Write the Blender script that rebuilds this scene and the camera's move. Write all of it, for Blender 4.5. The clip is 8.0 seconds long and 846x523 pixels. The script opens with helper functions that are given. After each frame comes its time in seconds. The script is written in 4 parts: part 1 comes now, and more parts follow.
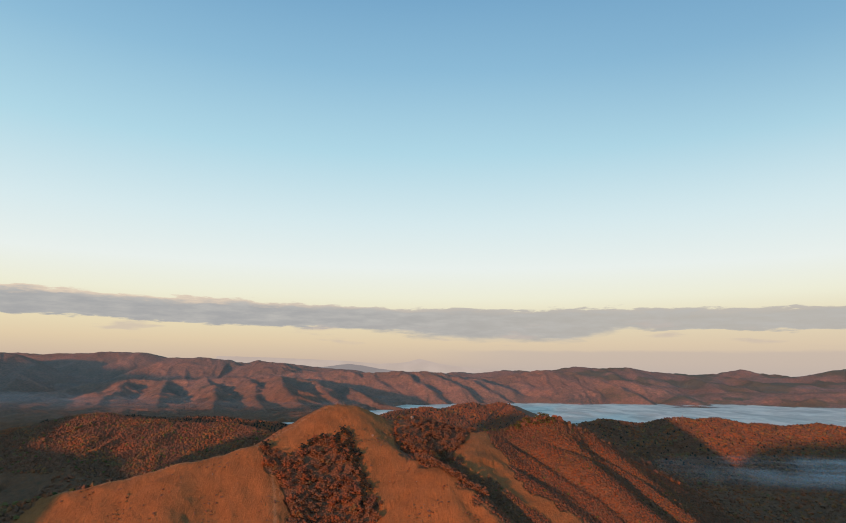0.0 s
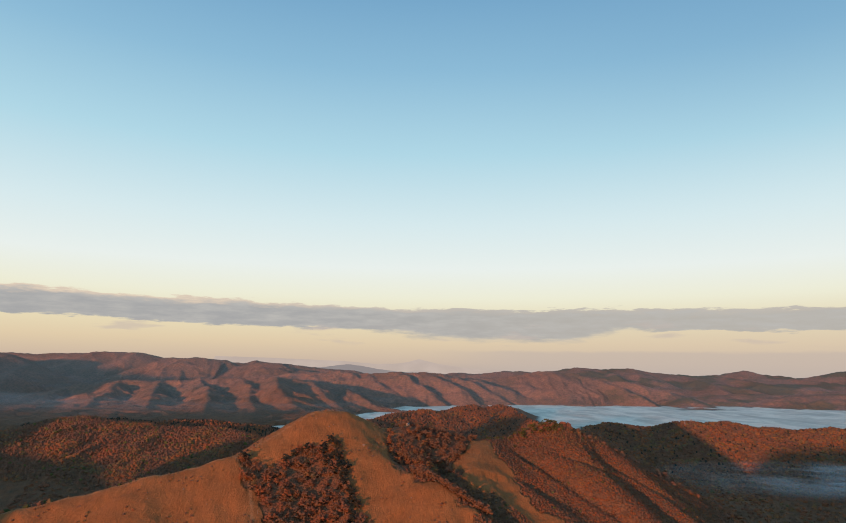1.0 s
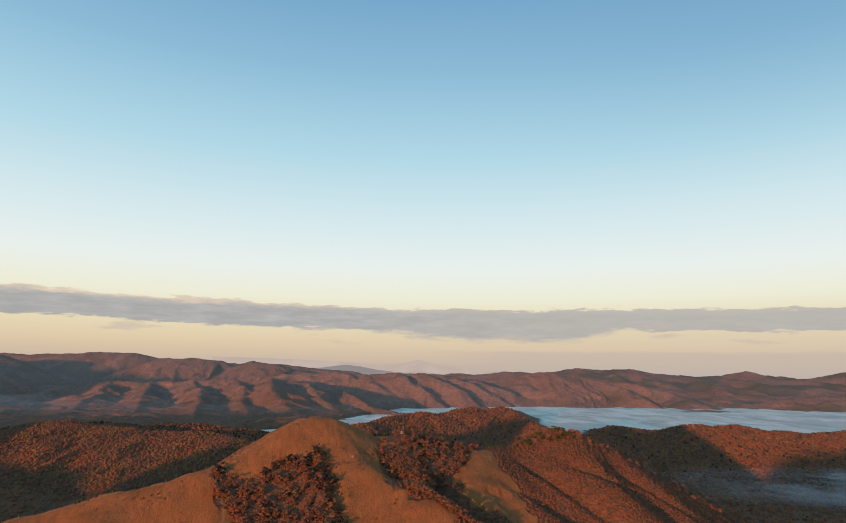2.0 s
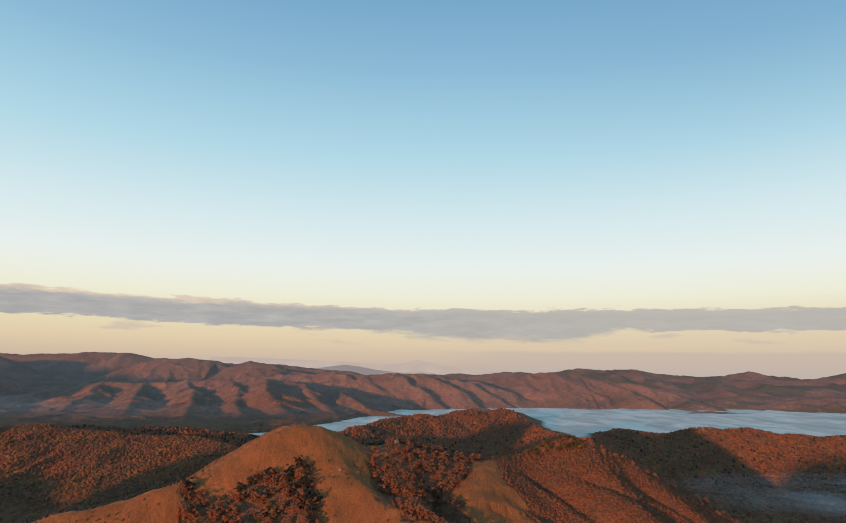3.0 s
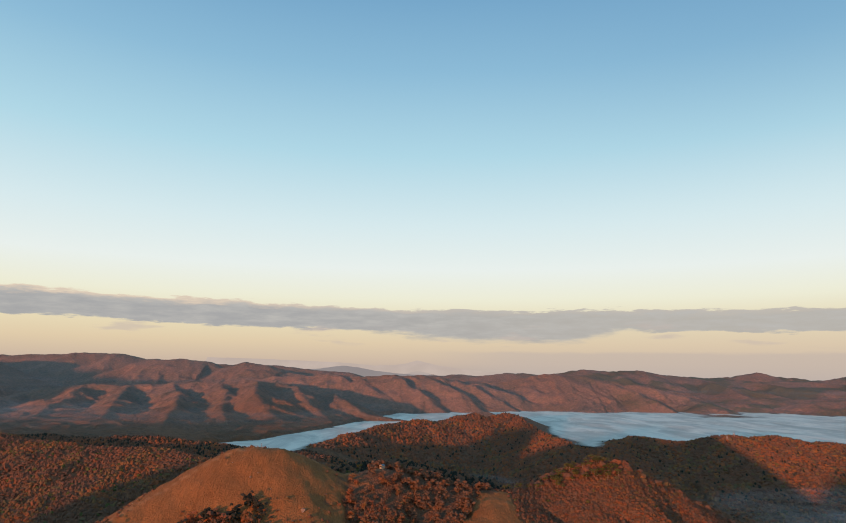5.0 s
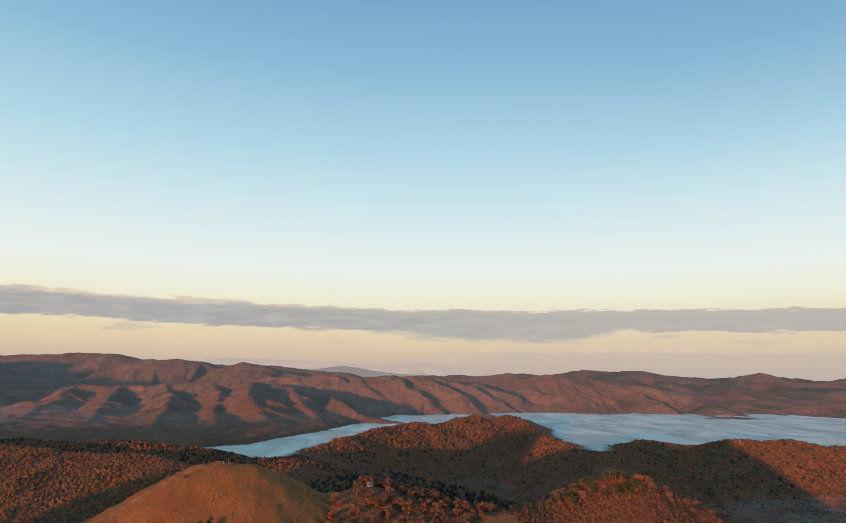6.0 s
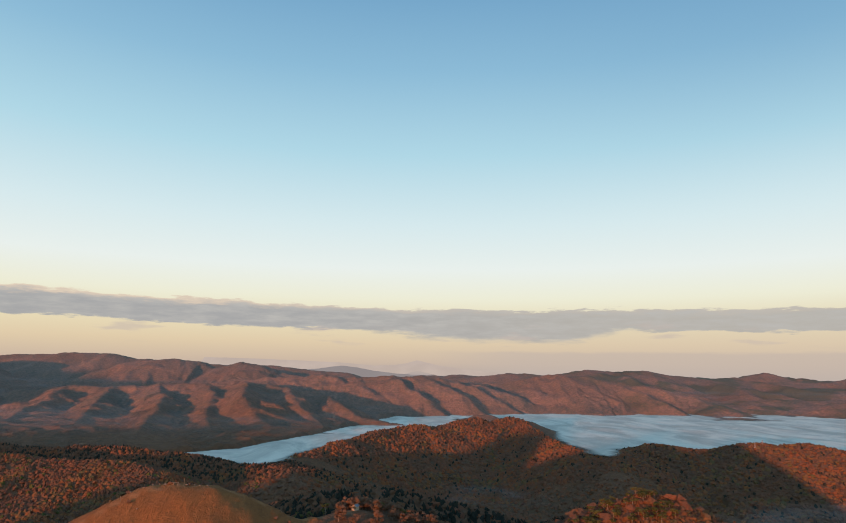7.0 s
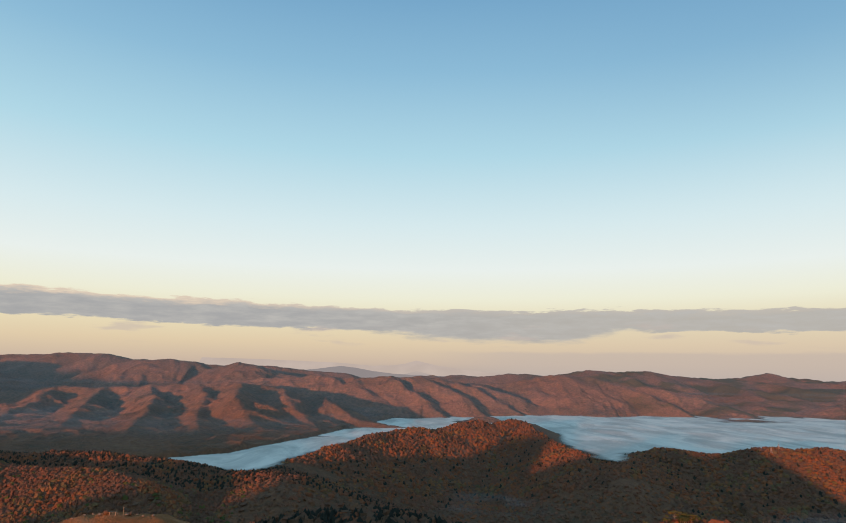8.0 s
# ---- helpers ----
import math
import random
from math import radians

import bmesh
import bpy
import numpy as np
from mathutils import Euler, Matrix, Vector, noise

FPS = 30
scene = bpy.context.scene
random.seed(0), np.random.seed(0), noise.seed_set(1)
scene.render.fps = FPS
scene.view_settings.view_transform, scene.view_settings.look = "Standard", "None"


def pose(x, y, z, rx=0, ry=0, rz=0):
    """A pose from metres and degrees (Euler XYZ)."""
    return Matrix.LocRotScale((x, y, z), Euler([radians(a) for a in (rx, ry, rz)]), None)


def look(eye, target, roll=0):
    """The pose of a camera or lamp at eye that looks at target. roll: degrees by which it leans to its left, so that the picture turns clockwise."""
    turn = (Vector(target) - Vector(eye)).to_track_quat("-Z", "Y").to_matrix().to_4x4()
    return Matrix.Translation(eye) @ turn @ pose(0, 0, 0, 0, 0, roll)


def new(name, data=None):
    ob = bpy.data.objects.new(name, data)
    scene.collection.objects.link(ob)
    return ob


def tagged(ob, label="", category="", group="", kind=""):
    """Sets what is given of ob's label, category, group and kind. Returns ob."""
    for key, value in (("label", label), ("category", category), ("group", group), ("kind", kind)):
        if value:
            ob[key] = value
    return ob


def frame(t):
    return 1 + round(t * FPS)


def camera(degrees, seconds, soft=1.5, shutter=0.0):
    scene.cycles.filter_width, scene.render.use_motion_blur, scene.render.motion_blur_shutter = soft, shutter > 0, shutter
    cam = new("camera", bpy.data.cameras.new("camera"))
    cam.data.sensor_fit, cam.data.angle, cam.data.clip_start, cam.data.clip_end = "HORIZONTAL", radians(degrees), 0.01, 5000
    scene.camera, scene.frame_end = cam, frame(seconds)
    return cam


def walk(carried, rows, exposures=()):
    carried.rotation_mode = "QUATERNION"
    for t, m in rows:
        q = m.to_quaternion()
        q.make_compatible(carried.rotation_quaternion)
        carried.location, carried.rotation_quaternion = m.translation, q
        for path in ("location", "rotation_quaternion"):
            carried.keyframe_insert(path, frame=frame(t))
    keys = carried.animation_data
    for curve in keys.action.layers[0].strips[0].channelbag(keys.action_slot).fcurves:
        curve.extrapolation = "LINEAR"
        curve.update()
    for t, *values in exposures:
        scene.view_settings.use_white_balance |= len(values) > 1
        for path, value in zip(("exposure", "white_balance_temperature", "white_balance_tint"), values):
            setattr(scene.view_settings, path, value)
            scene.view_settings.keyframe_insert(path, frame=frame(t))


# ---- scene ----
cam = camera(68.0, 8.0, soft=0.95)
PATH = [
    (0, (-3.169, -1.855, 0.01), (-3.174, 0.114, 0.362), 0.7),
    (0.5, (-2.351, 15.719, 0.757), (-2.357, 17.688, 1.11), 0.8),
    (1, (-1.301, 32.29, 1.563), (-1.306, 34.259, 1.916), 0.8),
    (1.5, (-0.584, 48.636, 2.403), (-0.587, 50.604, 2.757), 0.8),
    (3, (2.071, 98.301, 4.455), (2.069, 100.27, 4.809), 0.8),
    (3.5, (2.73, 114.716, 5.092), (2.728, 116.684, 5.445), 0.8),
    (4, (3.936, 131.275, 5.555), (3.932, 133.244, 5.909), 0.7),
    (4.5, (4.537, 148.236, 6.325), (4.533, 150.204, 6.68), 0.8),
    (6, (7.024, 197.541, 8.13), (7.021, 199.509, 8.486), 0.8),
    (6.5, (8.006, 214.029, 8.821), (8.001, 215.997, 9.176), 0.9),
    (7, (8.645, 230.504, 9.171), (8.64, 232.472, 9.526), 0.8),
    (7.5, (9.359, 246.924, 9.54), (9.353, 248.892, 9.896), 0.8),
    (8, (8.912, 262.965, 9.681), (8.909, 264.933, 10.037), 0.8),
]
walk(cam, [(t, look(eye, target, roll)) for t, eye, target, roll in PATH])

# ---- world, sun, exposure ----
SUN_AZ, SUN_EL = radians(28), radians(3.2)      # light travels 28 degrees to the right of +y
LIGHT = Vector((math.sin(SUN_AZ) * math.cos(SUN_EL), math.cos(SUN_AZ) * math.cos(SUN_EL), -math.sin(SUN_EL)))
sun = new("sun", bpy.data.lights.new("sun", "SUN"))
sun.data.energy, sun.data.angle, sun.data.color = 6.0, radians(0.9), (1.0, 0.35, 0.145)
sun.matrix_world = look((0, 0, 0), LIGHT)
scene.view_settings.exposure = 0.0


class Nodes:
    """Short-hand to wire a node tree."""

    def __init__(self, tree):
        self.tree = tree
        tree.nodes.clear()

    def add(self, kind, **given):
        node = self.tree.nodes.new(kind)
        for key, value in given.items():
            setattr(node, key, value)
        return node

    def link(self, a, b):
        self.tree.links.new(a, b)

    def put(self, socket, value):
        if isinstance(value, bpy.types.NodeSocket):
            self.tree.links.new(value, socket)
        else:
            socket.default_value = value

    def math(self, op, a, b=0.0, c=0.0, clamp=False):
        node = self.add("ShaderNodeMath", operation=op, use_clamp=clamp)
        for socket, value in zip(node.inputs, (a, b, c)):
            self.put(socket, value)
        return node.outputs[0]

    def span(self, value, low, high, to_low=0.0, to_high=1.0, smooth=True):
        node = self.add("ShaderNodeMapRange", interpolation_type="SMOOTHSTEP" if smooth else "LINEAR")
        for socket, v in zip(node.inputs, (value, low, high, to_low, to_high)):
            self.put(socket, v)
        return node.outputs[0]

    def mix(self, factor, a, b, blend="MIX"):
        node = self.add("ShaderNodeMix", data_type="RGBA", blend_type=blend)
        self.put(node.inputs["Factor"], factor)
        self.put(node.inputs[6], a if isinstance(a, bpy.types.NodeSocket) else (*a, 1))
        self.put(node.inputs[7], b if isinstance(b, bpy.types.NodeSocket) else (*b, 1))
        return node.outputs[2]

    def noise(self, vector, scale, detail=4.0, rough=0.55, warp=0.0):
        node = self.add("ShaderNodeTexNoise")
        self.put(node.inputs["Vector"], vector)
        self.put(node.inputs["Scale"], scale)
        node.inputs["Detail"].default_value, node.inputs["Roughness"].default_value = detail, rough
        node.inputs["Distortion"].default_value = warp
        return node.outputs[0]

    def ramp(self, value, stops):
        node = self.add("ShaderNodeValToRGB")
        self.put(node.inputs[0], value)
        els = node.color_ramp.elements
        while len(els) < len(stops):
            els.new(0.5)
        for el, (place, rgb) in zip(els, stops):
            el.position, el.color = place, (*rgb, 1)
        return node.outputs[0]


def srgb(r, g, b):
    return tuple(((c / 255 + 0.055) / 1.055) ** 2.4 if c > 10 else c / 255 / 12.92 for c in (r, g, b))


def make_world():
    world = bpy.data.worlds.new("dawn_sky")
    world.use_nodes = True
    n = Nodes(world.node_tree)
    way = n.add("ShaderNodeTexCoord").outputs["Generated"]
    split = n.add("ShaderNodeSeparateXYZ")
    n.link(way, split.inputs[0])
    x, y, z = split.outputs
    el = n.math("MULTIPLY", n.math("ARCSINE", z), 57.2958)
    az = n.math("MULTIPLY", n.math("ARCTAN2", x, y), 57.2958)
    # clear air: warm haze low down, pale above it, blue overhead
    clear = n.ramp(n.span(el, 0.0, 90.0, smooth=False), [
        (0.000, srgb(172, 160, 158)), (0.012, srgb(204, 183, 163)), (0.030, srgb(224, 203, 170)), (0.052, srgb(233, 221, 186)),
        (0.075, srgb(237, 236, 214)), (0.105, srgb(233, 240, 236)), (0.150, srgb(214, 233, 237)), (0.220, srgb(176, 215, 230)),
        (0.300, srgb(141, 187, 215)), (0.380, srgb(113, 162, 199)), (0.550, srgb(103, 150, 194)), (1.000, srgb(92, 138, 188))])
    clear = n.mix(n.math("MULTIPLY", n.span(az, 0.0, 45.0), n.span(el, 14.0, 34.0, 0.0, 0.55)), clear, srgb(108, 156, 194))
    # less warm to the right of the view, fully in the haze
    cool = n.span(az, -30.0, 40.0, 0.0, 0.34)
    low = n.span(el, 2.0, 7.5, 1.0, 0.0)
    clear = n.mix(n.math("MULTIPLY", cool, low), clear, srgb(205, 190, 178))
    # long flat bank of grey stratus with a lit rim
    flat = n.add("ShaderNodeCombineXYZ")
    n.put(flat.inputs[0], n.math("MULTIPLY", az, 0.10))
    n.put(flat.inputs[1], n.math("MULTIPLY", el, 0.55))
    flat = flat.outputs[0]
    coarse = n.math("SUBTRACT", n.noise(flat, 0.9, 5.0, 0.6), 0.5)
    fine = n.math("SUBTRACT", n.noise(flat, 3.2, 6.0, 0.62), 0.5)
    top = n.math("ADD", n.span(az, -38.0, 4.0, 6.5, 5.9, smooth=False), n.span(az, 5.0, 40.0, 0.0, -0.25))
    top = n.math("ADD", top, n.math("ADD", n.math("MULTIPLY", coarse, 1.3), n.math("MULTIPLY", fine, 1.5)))
    foot = n.math("ADD", n.span(az, -38.0, -4.0, 4.25, 3.80, smooth=False), n.math("ADD", n.math("MULTIPLY", coarse, 1.4), n.math("MULTIPLY", fine, 1.3)))
    foot = n.math("SUBTRACT", foot, n.math("MULTIPLY", n.span(az, -6.0, 2.0), n.span(az, 12.0, 19.0, 1.0, 0.0)))
    under = n.span(n.math("SUBTRACT", top, el), 0.0, 0.2)
    over = n.span(n.math("SUBTRACT", el, foot), -0.06, n.math("ADD", 0.14, n.math("MULTIPLY", n.span(az, -10.0, 2.0), n.span(az, 14.0, 22.0, 0.65, 0.0))))
    body = n.math("MULTIPLY", under, over)
    grey = n.mix(n.span(az, -20.0, 25.0), srgb(162, 163, 166), srgb(180, 176, 170))
    grey = n.mix(n.span(fine, -0.2, 0.3), grey, srgb(186, 184, 181))
    rim = n.math("MULTIPLY", n.span(n.math("SUBTRACT", top, el), 0.12, 0.62, 1.0, 0.0), n.span(az, 10.0, -25.0, 0.15, 0.8))
    grey = n.mix(rim, grey, srgb(232, 210, 186))
    sky = n.mix(n.math("MULTIPLY", body, 0.95), clear, grey)
    # thin streaks beneath it, and a low even haze bank on the right
    streak = n.span(n.noise(flat, 1.7, 4.0, 0.5), 0.56, 0.68)
    streak = n.math("MULTIPLY", streak, n.math("MULTIPLY", n.span(el, 2.2, 3.0), n.span(el, 4.2, 5.0, 1.0, 0.0)))
    sky = n.mix(n.math("MULTIPLY", streak, 0.55), sky, srgb(196, 182, 174))
    bank = n.span(n.math("ADD", el, n.math("MULTIPLY", fine, 0.5)), 1.9, 2.25, 1.0, 0.0)
    sky = n.mix(n.math("MULTIPLY", bank, n.span(az, -2.0, 10.0, 0.0, 0.65)), sky, srgb(196, 181, 170))
    # the physical sky carries the rest of the dome
    dome = n.add("ShaderNodeTexSky", sky_type="NISHITA", sun_disc=False, dust_density=1.0, ozone_density=1.0)
    dome.sun_elevation, dome.sun_rotation = SUN_EL, SUN_AZ + math.pi
    dome_light = n.add("ShaderNodeBackground")
    n.link(dome.outputs[0], dome_light.inputs[0])
    dome_light.inputs[1].default_value = 0.15
    seen = n.add("ShaderNodeBackground")
    n.link(sky, seen.inputs[0])
    n.put(seen.inputs[1], n.math("ADD", 1.0, n.math("MULTIPLY", n.span(y, -0.9, 0.2, 1.5, 0.0), n.span(el, 6.0, 24.0, 0.1, 1.0))))      # the sky brightens towards the sun, behind the view
    blend = n.add("ShaderNodeMixShader")
    n.put(blend.inputs[0], n.span(y, -0.5, 0.2, 0.85, 1.0))
    n.link(dome_light.outputs[0], blend.inputs[1])
    n.link(seen.outputs[0], blend.inputs[2])
    out = n.add("ShaderNodeOutputWorld")
    n.link(blend.outputs[0], out.inputs[0])
    scene.world = world


make_world()

# ---- the lie of the land ----
RNG = np.random.RandomState(7)
PERM = np.tile(RNG.permutation(256), 2)
DIRS = np.stack([np.cos(np.arange(16) * np.pi / 8), np.sin(np.arange(16) * np.pi / 8)], 1)


def perlin(x, y):
    """Gradient noise, about -0.7 to 0.7."""
    xi, yi = np.floor(x).astype(np.int64), np.floor(y).astype(np.int64)
    xf, yf = x - xi, y - yi
    u, v = xf * xf * xf * (xf * (xf * 6 - 15) + 10), yf * yf * yf * (yf * (yf * 6 - 15) + 10)

    def corner(dx, dy):
        g = DIRS[PERM[PERM[(xi + dx) & 255] + ((yi + dy) & 255)] & 15]
        return g[..., 0] * (xf - dx) + g[..., 1] * (yf - dy)

    a, b = corner(0, 0), corner(1, 0)
    c, d = corner(0, 1), corner(1, 1)
    return a + u * (b - a) + v * (c + u * (d - c) - a - u * (b - a))


def fbm(x, y, octaves=4, gain=0.5):
    total, size = 0.0, 1.0
    for k in range(octaves):
        total = total + size * perlin(x * 2.03 ** k + 17.3 * k, y * 2.03 ** k - 9.1 * k)
        size *= gain
    return total


def step(v, a, b):
    s = np.clip((v - a) / (b - a), 0, 1)
    return s * s * (3 - 2 * s)


def along(x, y, crest):
    """Distance to a crest line, its height at the nearest place, the way along it, and the side."""
    best = np.full(x.shape, 1e9)
    high, way, side = np.zeros(x.shape), np.zeros(x.shape), np.ones(x.shape)
    run = 0.0
    for (ax, ay, az), (bx, by, bz) in zip(crest, crest[1:]):
        ex, ey = bx - ax, by - ay
        size = math.hypot(ex, ey)
        k = np.clip(((x - ax) * ex + (y - ay) * ey) / size ** 2, 0, 1)
        d = np.hypot(x - ax - k * ex, y - ay - k * ey)
        near = d < best
        best = np.where(near, d, best)
        high = np.where(near, az + k * (bz - az), high)
        way = np.where(near, run + k * size, way)
        side = np.where(near, np.sign(ex * (y - ay) - ey * (x - ax)), side)
        run += size
    return best, high, way, side


# crest line, slope, rounding of the crest, spur spacing, spur depth
NEAR = [
    # summit dome, its long shoulder, and the ridge behind it
    ([(-57, 401, -20.5), (-76, 386, -29.5), (-95, 362, -41), (-131, 346, -50), (-163, 338, -57), (-194, 332, -64), (-240, 326, -74), (-310, 320, -95)], 0.6, 6, 30, 0.12),
    ([(-60, 401, -20.5), (-45, 402, -21.3), (-34, 405, -25.5), (-23, 408, -30.5), (-10, 418, -30), (-5, 440, -34), (-6, 466, -36), (-9, 488, -37)], 0.62, 7, 30, 0.1),
    ([(-62, 512, -50), (-40, 495, -41), (-24, 489, -38), (-9, 487, -37), (10, 490, -39.5), (35, 500, -46), (62, 522, -58), (95, 552, -80)], 0.5, 7, 25, 0.15),
    # saddle and knoll
    ([(-10, 418, -30), (8, 420, -33.5), (20, 418, -36.5), (31, 416, -37.5), (50, 428, -38), (66, 434, -34), (76, 438, -29.5), (88, 441, -28.5), (100, 441, -34), (110, 440, -40), (124, 440, -50), (139, 438, -63), (157, 427, -72),
      (178, 421, -82), (204, 418, -92), (250, 408, -106)], 0.42, 6, 26, 0.2),
    # spurs that come down towards the valley in front
    ([(-45, 402, -22), (-30, 374, -37), (-9, 358, -46.5), (6, 342, -48.5), (22, 318, -58), (42, 285, -74), (60, 250, -95)], 0.6, 5, 24, 0.15),
    ([(-95, 362, -42), (-84, 345, -52), (-76, 326, -61), (-70, 300, -71), (-64, 268, -86)], 0.5, 6, 24, 0.15),
    ([(-131, 346, -50), (-125, 322, -59), (-118, 296, -71), (-110, 260, -88)], 0.5, 8, 24, 0.15),
    ([(31, 413, -38), (27, 390, -41.5), (24, 368, -47), (34, 350, -56), (52, 322, -70), (74, 284, -91)], 0.5, 7, 22, 0.1),
    ([(31, 415, -38), (36, 396, -42), (47, 373, -52.5), (64, 345, -62), (90, 308, -80), (110, 280, -96)], 0.5, 6, 22, 0.2),
    ([(76, 438, -30), (80, 412, -37), (88, 386, -46), (102, 356, -60), (124, 318, -80), (142, 290, -98)], 0.5, 6, 20, 0.2),
    ([(104, 440, -37), (114, 412, -47), (126, 384, -61), (146, 350, -79), (170, 310, -98)], 0.5, 5, 20, 0.25),
]
# gullies: line in plan, depth, half width
GULLIES = [
    ([(-64, 376), (-56, 350), (-46, 322), (-40, 285), (-36, 250)], 4.0, 13),
    ([(2, 412), (4, 394), (9, 377), (19, 355), (33, 338), (52, 312)], 4.0, 5),
    ([(46, 418), (54, 408), (66, 394), (76, 374), (91, 354), (110, 322)], 3.2, 3.6),
    ([(68, 416), (76, 404), (86, 393), (100, 384), (112, 374), (132, 346)], 3.2, 3.4),
    ([(96, 414), (104, 407), (116, 400), (130, 386), (150, 360)], 2.6, 3.2),
    ([(34, 388), (43, 379), (54, 372), (64, 360)], 2.0, 3.2),
    ([(-22, 398), (-16, 384), (-12, 374)], 1.6, 3),
    ([(8, 334), (16, 320), (28, 298)], 2.5, 4),
]
LEFT_HILL = [
    # lit front hill
    ([(-600, 735, -92), (-481, 730, -73), (-445, 730, -64), (-413, 728, -54), (-386, 726, -49.5), (-358, 726, -49.5), (-330, 722, -52.5), (-281, 716, -56), (-235, 712, -57), (-200, 708, -58), (-172, 700, -64), (-150, 690, -74), (-130, 670, -90)], 0.36, 10, 28, 0.35),
    ([(-365, 726, -50), (-350, 690, -57), (-335, 650, -68), (-320, 600, -86), (-310, 560, -102)], 0.4, 10, 26, 0.3),
    ([(-300, 716, -56), (-285, 680, -64), (-265, 645, -76), (-245, 600, -94)], 0.4, 10, 26, 0.3),
    ([(-225, 710, -57), (-228, 675, -64), (-222, 640, -76), (-205, 600, -94)], 0.4, 10, 26, 0.3),
    # dark ridge behind it
    ([(-560, 800, -74), (-420, 800, -58), (-360, 795, -54), (-300, 792, -56.5), (-250, 790, -55.5), (-209, 786, -57.5), (-176, 780, -61), (-147, 775, -66.5), (-106, 768, -65.5), (-77, 755, -67), (-48, 750, -75), (-10, 765, -88), (40, 790, -105)], 0.42, 8, 30, 0.3),
    ([(-106, 766, -65.5), (-94, 730, -67), (-82, 700, -68), (-60, 660, -82), (-40, 630, -98)], 0.42, 8, 30, 0.3),
]
ISLAND = [
    ([(-130, 800, -73), (-110, 850, -69), (-85, 915, -65), (-55, 980, -59.5), (-30, 1035, -57), (-15, 1055, -56), (8, 1062, -54), (22, 1068, -58), (60, 1110, -53.5), (88, 1135, -50), (105, 1145, -55), (138, 1165, -50), (152, 1168, -52), (160, 1120, -60), (165, 1050, -66), (172, 980, -69), (182, 920, -71), (200, 892, -72), (222, 915, -71)], 0.46, 10, 34, 0.3),
    ([(80, 1130, -52), (75, 1075, -66), (68, 1020, -84), (60, 960, -104)], 0.45, 10, 34, 0.3),
    ([(0, 1060, -56), (-8, 1000, -72), (-10, 930, -92)], 0.45, 10, 34, 0.3),
    ([(88, 1390, -66), (112, 1410, -61), (140, 1412, -64), (160, 1405, -70)], 0.35, 8, 30, 0.2),
    ([(600, 1500, -72), (640, 1510, -67), (700, 1500, -72)], 0.2, 8, 30, 0.2),
]
RIGHT_HILL = [
    ([(222, 915, -71), (240, 942, -67), (261, 944, -61.5), (290, 942, -65), (322, 935, -65), (345, 915, -60), (362, 908, -57.5), (385, 912, -59.5), (410, 914, -56), (436, 920, -60.5), (458, 930, -66), (485, 940, -65), (521, 940, -69), (576, 940, -65),
      (620, 940, -72), (720, 930, -80)], 0.4, 9, 34, 0.3),
    ([(362, 908, -58), (385, 860, -72), (410, 815, -92), (420, 780, -106)], 0.42, 9, 34, 0.3),
    ([(436, 920, -61), (470, 860, -78), (500, 800, -102)], 0.42, 9, 34, 0.3),
    ([(270, 944, -63), (275, 880, -82), (270, 820, -104)], 0.42, 9, 34, 0.3),
    ([(576, 940, -66), (620, 870, -80), (640, 800, -104)], 0.42, 9, 34, 0.3),
    # low dark ridges in the valley on the near side
    ([(150, 560, -108), (230, 590, -101), (310, 610, -102), (400, 560, -98), (520, 540, -92), (640, 520, -90)], 0.25, 14, 40, 0.3),
    ([(230, 470, -112), (300, 480, -106), (380, 450, -104), (500, 420, -100)], 0.25, 14, 40, 0.3),
]
